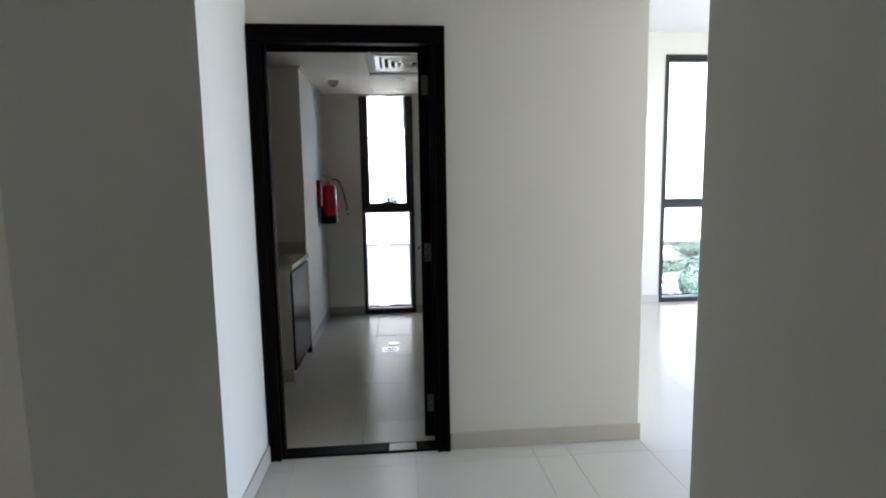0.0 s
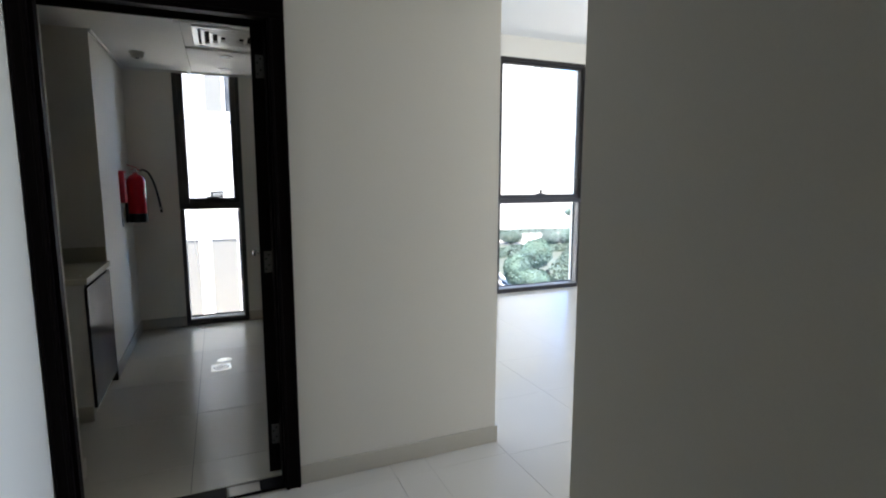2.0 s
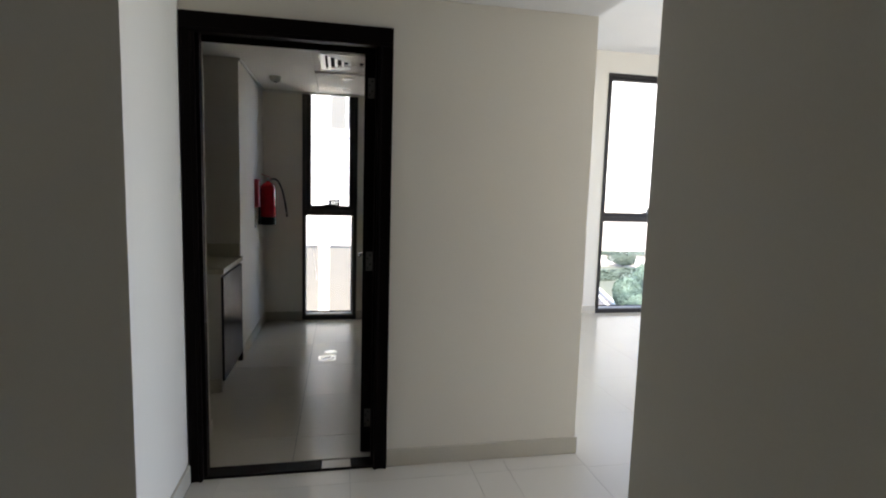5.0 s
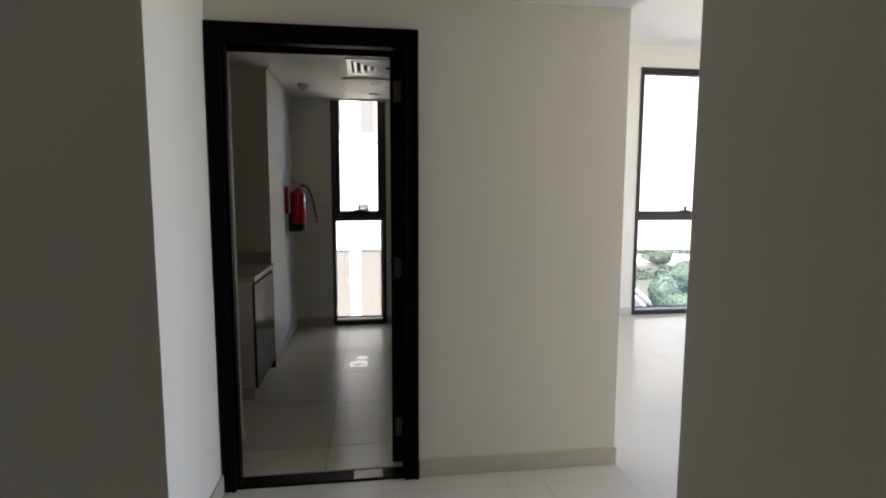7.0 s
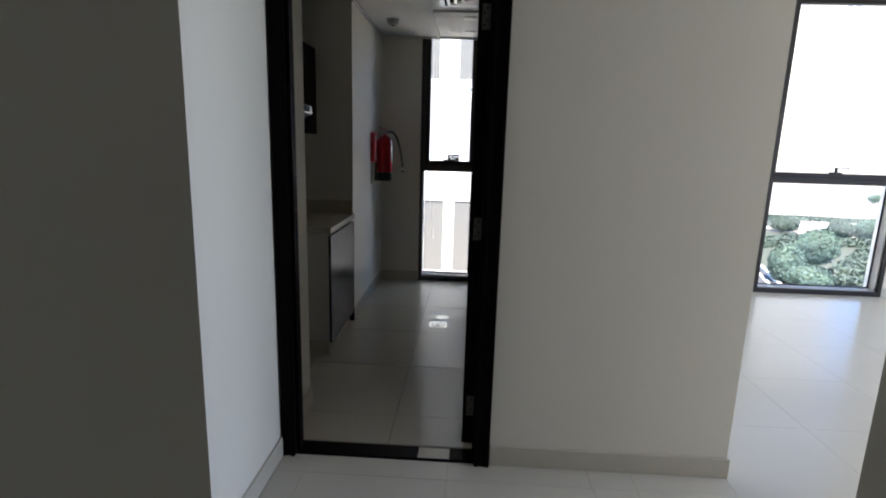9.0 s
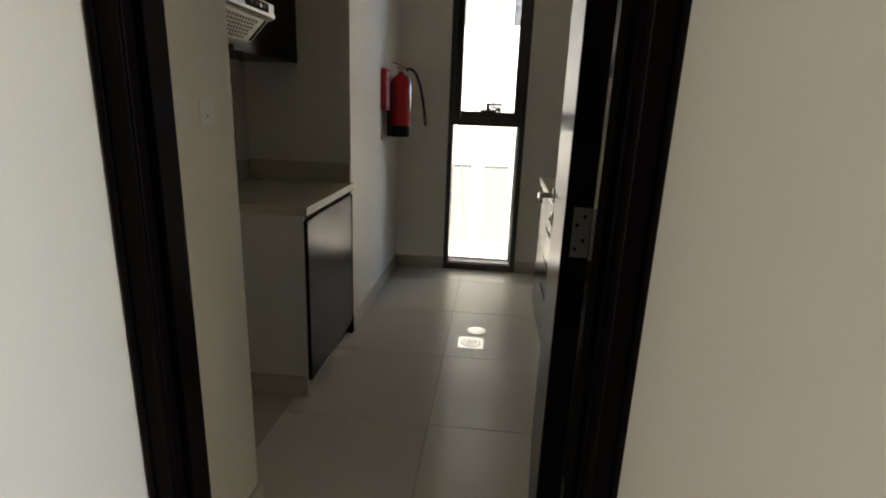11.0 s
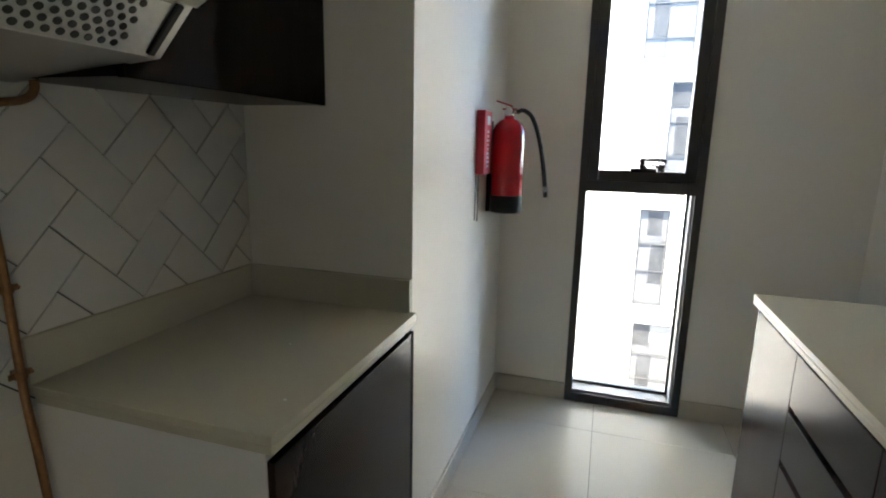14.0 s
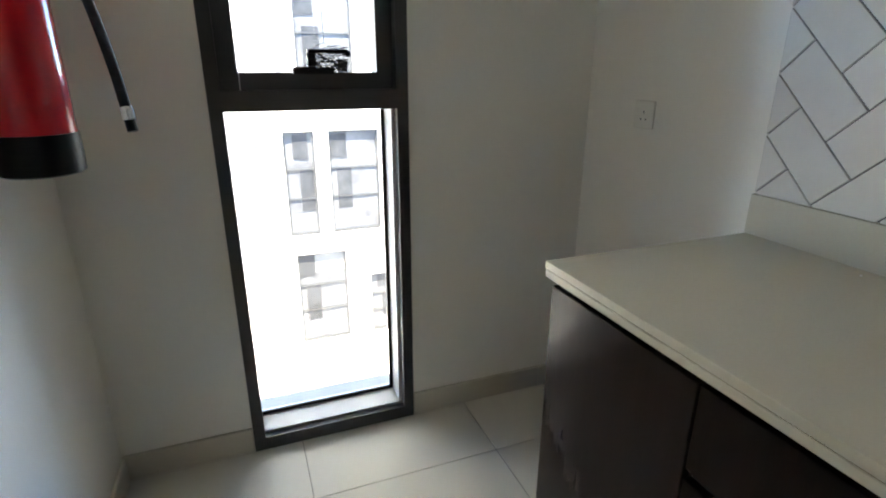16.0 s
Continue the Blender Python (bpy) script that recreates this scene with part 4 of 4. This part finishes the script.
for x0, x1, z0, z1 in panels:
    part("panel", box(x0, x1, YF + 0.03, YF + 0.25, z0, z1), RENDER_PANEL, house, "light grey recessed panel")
part("band", box(XF0 - 0.02, XF1 + 0.02, YF - 0.03, YF - 0.001, 2.93, 3.10), RENDER_WHITE, house)

# leaf crowns: many small leaves on a lumpy surface
def leaf_cloud(rg, rx, ry, rz, n, size, lumps=7):
    ls = [(Vector((rg.gauss(0, 1), rg.gauss(0, 1), rg.gauss(0.2, 0.8))).normalized(), rg.uniform(0.12, 0.32)) for _ in range(lumps)]
    vs, fs = [], []
    for _ in range(n):
        d = Vector((rg.gauss(0, 1), rg.gauss(0, 1), rg.gauss(0, 1))).normalized()
        k = 0.78 + sum(h * max(0, d.dot(q)) ** 6 for q, h in ls) + rg.gauss(0, 0.05)
        k *= 1.0 if rg.random() < 0.75 else rg.uniform(0.55, 0.95)
        p = Vector((d.x * rx, d.y * ry, d.z * rz)) * k
        a = Vector((rg.gauss(0, 1), rg.gauss(0, 1), rg.gauss(0, 1))).cross(d + Vector((0, 0, 0.01))).normalized() * size * rg.uniform(0.6, 1.3)
        b = (d * 0.7 + Vector((rg.gauss(0, 0.5), rg.gauss(0, 0.5), rg.gauss(0.2, 0.5)))).cross(a).normalized() * size * rg.uniform(0.35, 0.6)
        i = len(vs)
        vs += [p - a, p + b * 0.8, p + a, p - b * 0.8]
        fs.append((i, i + 1, i + 2, i + 3))
    me = bpy.data.meshes.new("crown")
    me.from_pydata(vs, [], fs)
    return me


rg = random.Random(11)


def tree(x, y, height, rx, rz, n, material, label, clear=0.35):
    t = thing("tree", (x, y, GROUND), label, "tree", "garden trees")
    tb = bmesh.new()
    cz = GROUND + height - rz
    add_tube(tb, curve_points([(x, y, GROUND), (x + 0.05, y, GROUND + 0.4 * height), (x, y + 0.05, cz)], 5), 0.10, 8)
    for k in range(5):
        a = k * 1.26 + rg.random()
        add_tube(tb, curve_points([(x, y, cz - 0.45 * rz), (x + 0.35 * rx * math.cos(a), y + 0.35 * rx * math.sin(a), cz), (x + 0.7 * rx * math.cos(a), y + 0.7 * rx * math.sin(a), cz + 0.35 * rz)], 4), 0.045, 6)
    part("trunk", tb, BARK, t)
    me = leaf_cloud(rg, rx, rx, rz, n, 0.085)
    me.materials.append(material)
    cr = new("crown", me)
    cr.location = (x, y, cz)
    cr.parent = t
    cr.matrix_parent_inverse = t.matrix_basis.inverted()
    return t


ROUND = "rounded green garden tree with a dense clipped crown"
LOOSE = "dark green tree with a loose crown"
tree(15.95, 26.4, 1.84, 0.86, 0.87, 5600, LEAVES, ROUND)
tree(16.55, 25.4, 1.15, 1.02, 0.66, 5600, LEAVES, ROUND)
tree(18.95, 29.0, 2.48, 1.04, 1.12, 6400, LEAVES, ROUND)
tree(25.6, 43.4, 1.35, 1.30, 0.65, 3500, LEAVES_DARK, LOOSE)
tree(27.6, 39.8, 1.6, 0.95, 0.75, 3500, LEAVES_DARK, LOOSE)
tree(29.6, 39.6, 1.6, 1.2, 0.75, 4500, LEAVES, "bright green tree with a loose crown")
tree(33.0, 43.0, 1.5, 1.40, 0.70, 3500, LEAVES_DARK, LOOSE)


tree(54.0, 72.6, 1.2, 0.85, 0.55, 2500, LEAVES, "small lone green tree on the pale sand")


def garden_post(x, y, h):
    g = thing("garden_post", (x, y, GROUND), "thin dark metal post standing on the sand", "post", "garden posts")
    part("pole", cyl(pose(x, y, GROUND), 0.035, h, 10), FACADE_FRAME, g)
    part("cap", cyl(pose(x, y, GROUND + h), 0.06, 0.08, 12, 0.03), FACADE_FRAME, g)


garden_post(29.2, 49.8, 1.6)
garden_post(31.2, 48.9, 1.7)


def hedge(x0, y0, x1, y1, width, height, n, material, label):
    d = Vector((x1 - x0, y1 - y0, 0))
    vs, fs = [], []
    nrm = Vector((-d.y, d.x, 0)).normalized()
    for _ in range(n):
        s, q = rg.random(), rg.uniform(-1, 1)
        top = height * (0.75 + 0.25 * noise.noise(Vector((s * d.length * 0.7, q, 0))))
        z = top * math.sqrt(max(0, 1 - q * q)) * rg.uniform(0.75, 1.0) if rg.random() < 0.8 else top * rg.random() * 0.6
        p = Vector((x0, y0, GROUND)) + d * s + nrm * q * width / 2 + Vector((0, 0, z))
        a = Vector((rg.gauss(0, 1), rg.gauss(0, 1), rg.gauss(0, 0.6))).normalized() * 0.12
        b = a.cross(Vector((rg.gauss(0, 0.6), rg.gauss(0, 0.6), 1))).normalized() * 0.065
        i = len(vs)
        vs += [p - a, p + b, p + a, p - b]
        fs.append((i, i + 1, i + 2, i + 3))
    me = bpy.data.meshes.new("hedge")
    me.from_pydata(vs, [], fs)
    me.materials.append(material)
    return tagged(new("hedge", me), label, "hedge", kind="stuff")


hedge(18.2, 37.2, 24.5, 38.6, 4.0, 0.5, 6000, LEAVES_DARK, "low dark green shrub bed")
hedge(20.6, 27.6, 29.0, 36.5, 3.2, 0.5, 5000, LEAVES_DARK, "low green shrub bed beside the trees")
hedge(23.5, 39.2, 33.0, 37.6, 3.4, 0.55, 7000, LEAVES_DARK, "low dark green shrub bed behind the clipped trees")
hedge(18.2, 24.9, 23.0, 28.8, 2.8, 0.65, 6000, LEAVES_DARK, "low green shrubs spreading beside the clipped trees")
hedge(25.0, 53.5, 46.0, 50.5, 3.2, 0.35, 7000, LEAVES_DARK, "low green planting strip on the sand")
bed = solid("garden_bed", box(-6, 23, -18, -0.25, 0.0, 0.05), LAWN, "dark planted soil bed under the garden trees", "ground")
bed.matrix_world = road.matrix_world
walkway = solid("garden_path", box(18, 48, -1.8, 1.8, 0.02, 0.06), PAVING, "pale paved garden path", "path")
walkway.matrix_world = pose(0, 47.6, GROUND, 0, 0, -2)
kerb_ob = solid("kerb", box(0, 14, -0.2, 0.0, 0, 0.14, 0.01, 1), KERB, "pale stone kerb along the road", "kerb")
kerb_ob.matrix_world = road.matrix_world

# far tower
tower = thing("tower_block", (150, 210, GROUND), "pale far-off residential tower with columns of windows", "building")
TX, TY = 118.0, 205.0
part("wall", boxes((TX, TX + 26, TY, TY + 20, GROUND, 95), (TX - 22, TX, TY + 4, TY + 20, GROUND, 70)), RENDER_WHITE, tower)
for cx in (13.4, 16.2):
    bmw = bmesh.new()
    for k in range(28):
        add_box(bmw, TX + cx, TX + cx + 1.6, TY - 0.08, TY - 0.01, GROUND + 3 + 3.3 * k, GROUND + 5.5 + 3.3 * k)
    tagged(part("window_column", bmw, TOWER_GLASS, tower), kind="stuff")

# ---- floor tiles, last ----
def tile_mesh(w, d):
    return mesh_of("floor_tile", box(-w / 2, w / 2, -d / 2, d / 2, -0.009, 0.0, 0.0005, 1), TILE)


TP = 0.650
cache = {}


def lay(x0, x1, y0, y1, jx, jy, gap=0.0011):
    """Tiles on joints jx, jy (any one joint of each way), cut to the area."""
    xs = sorted({x0, x1, *[jx + k * TP for k in range(-20, 21) if x0 + 0.03 < jx + k * TP < x1 - 0.03]})
    ys = sorted({y0, y1, *[jy + k * TP for k in range(-20, 21) if y0 + 0.03 < jy + k * TP < y1 - 0.03]})
    for xa, xb in zip(xs, xs[1:]):
        for ya, yb in zip(ys, ys[1:]):
            key = (round(xb - xa - gap, 4), round(yb - ya - gap, 4))
            if key not in cache:
                cache[key] = tile_mesh(*key)
            ob = new("floor_tile", cache[key])
            ob.location = ((xa + xb) / 2, (ya + yb) / 2, 0)
            ob.parent = floor


lay(XB, XR, YK - 0.03, YW, -0.088, 4.418, 0.0030)
lay(-0.565, 1.06, -1.74, YD - 0.006, 0.215, 2.575)
lay(1.06, XE, 1.457, YD - 0.006, 0.215, 2.575)
lay(1.22, XE, 0.40, 1.457, 0.215, 2.575)
lay(-2.25, -0.565, 0.723, 2.034, 0.215, 2.575)
lay(XE, 6.6, 0.40, 6.1, 0.215 + 3 * TP, 3.20, 0.0008)
lay(XK, XE, YK, 6.1, 0.215 + 3 * TP, 3.20, 0.0008)
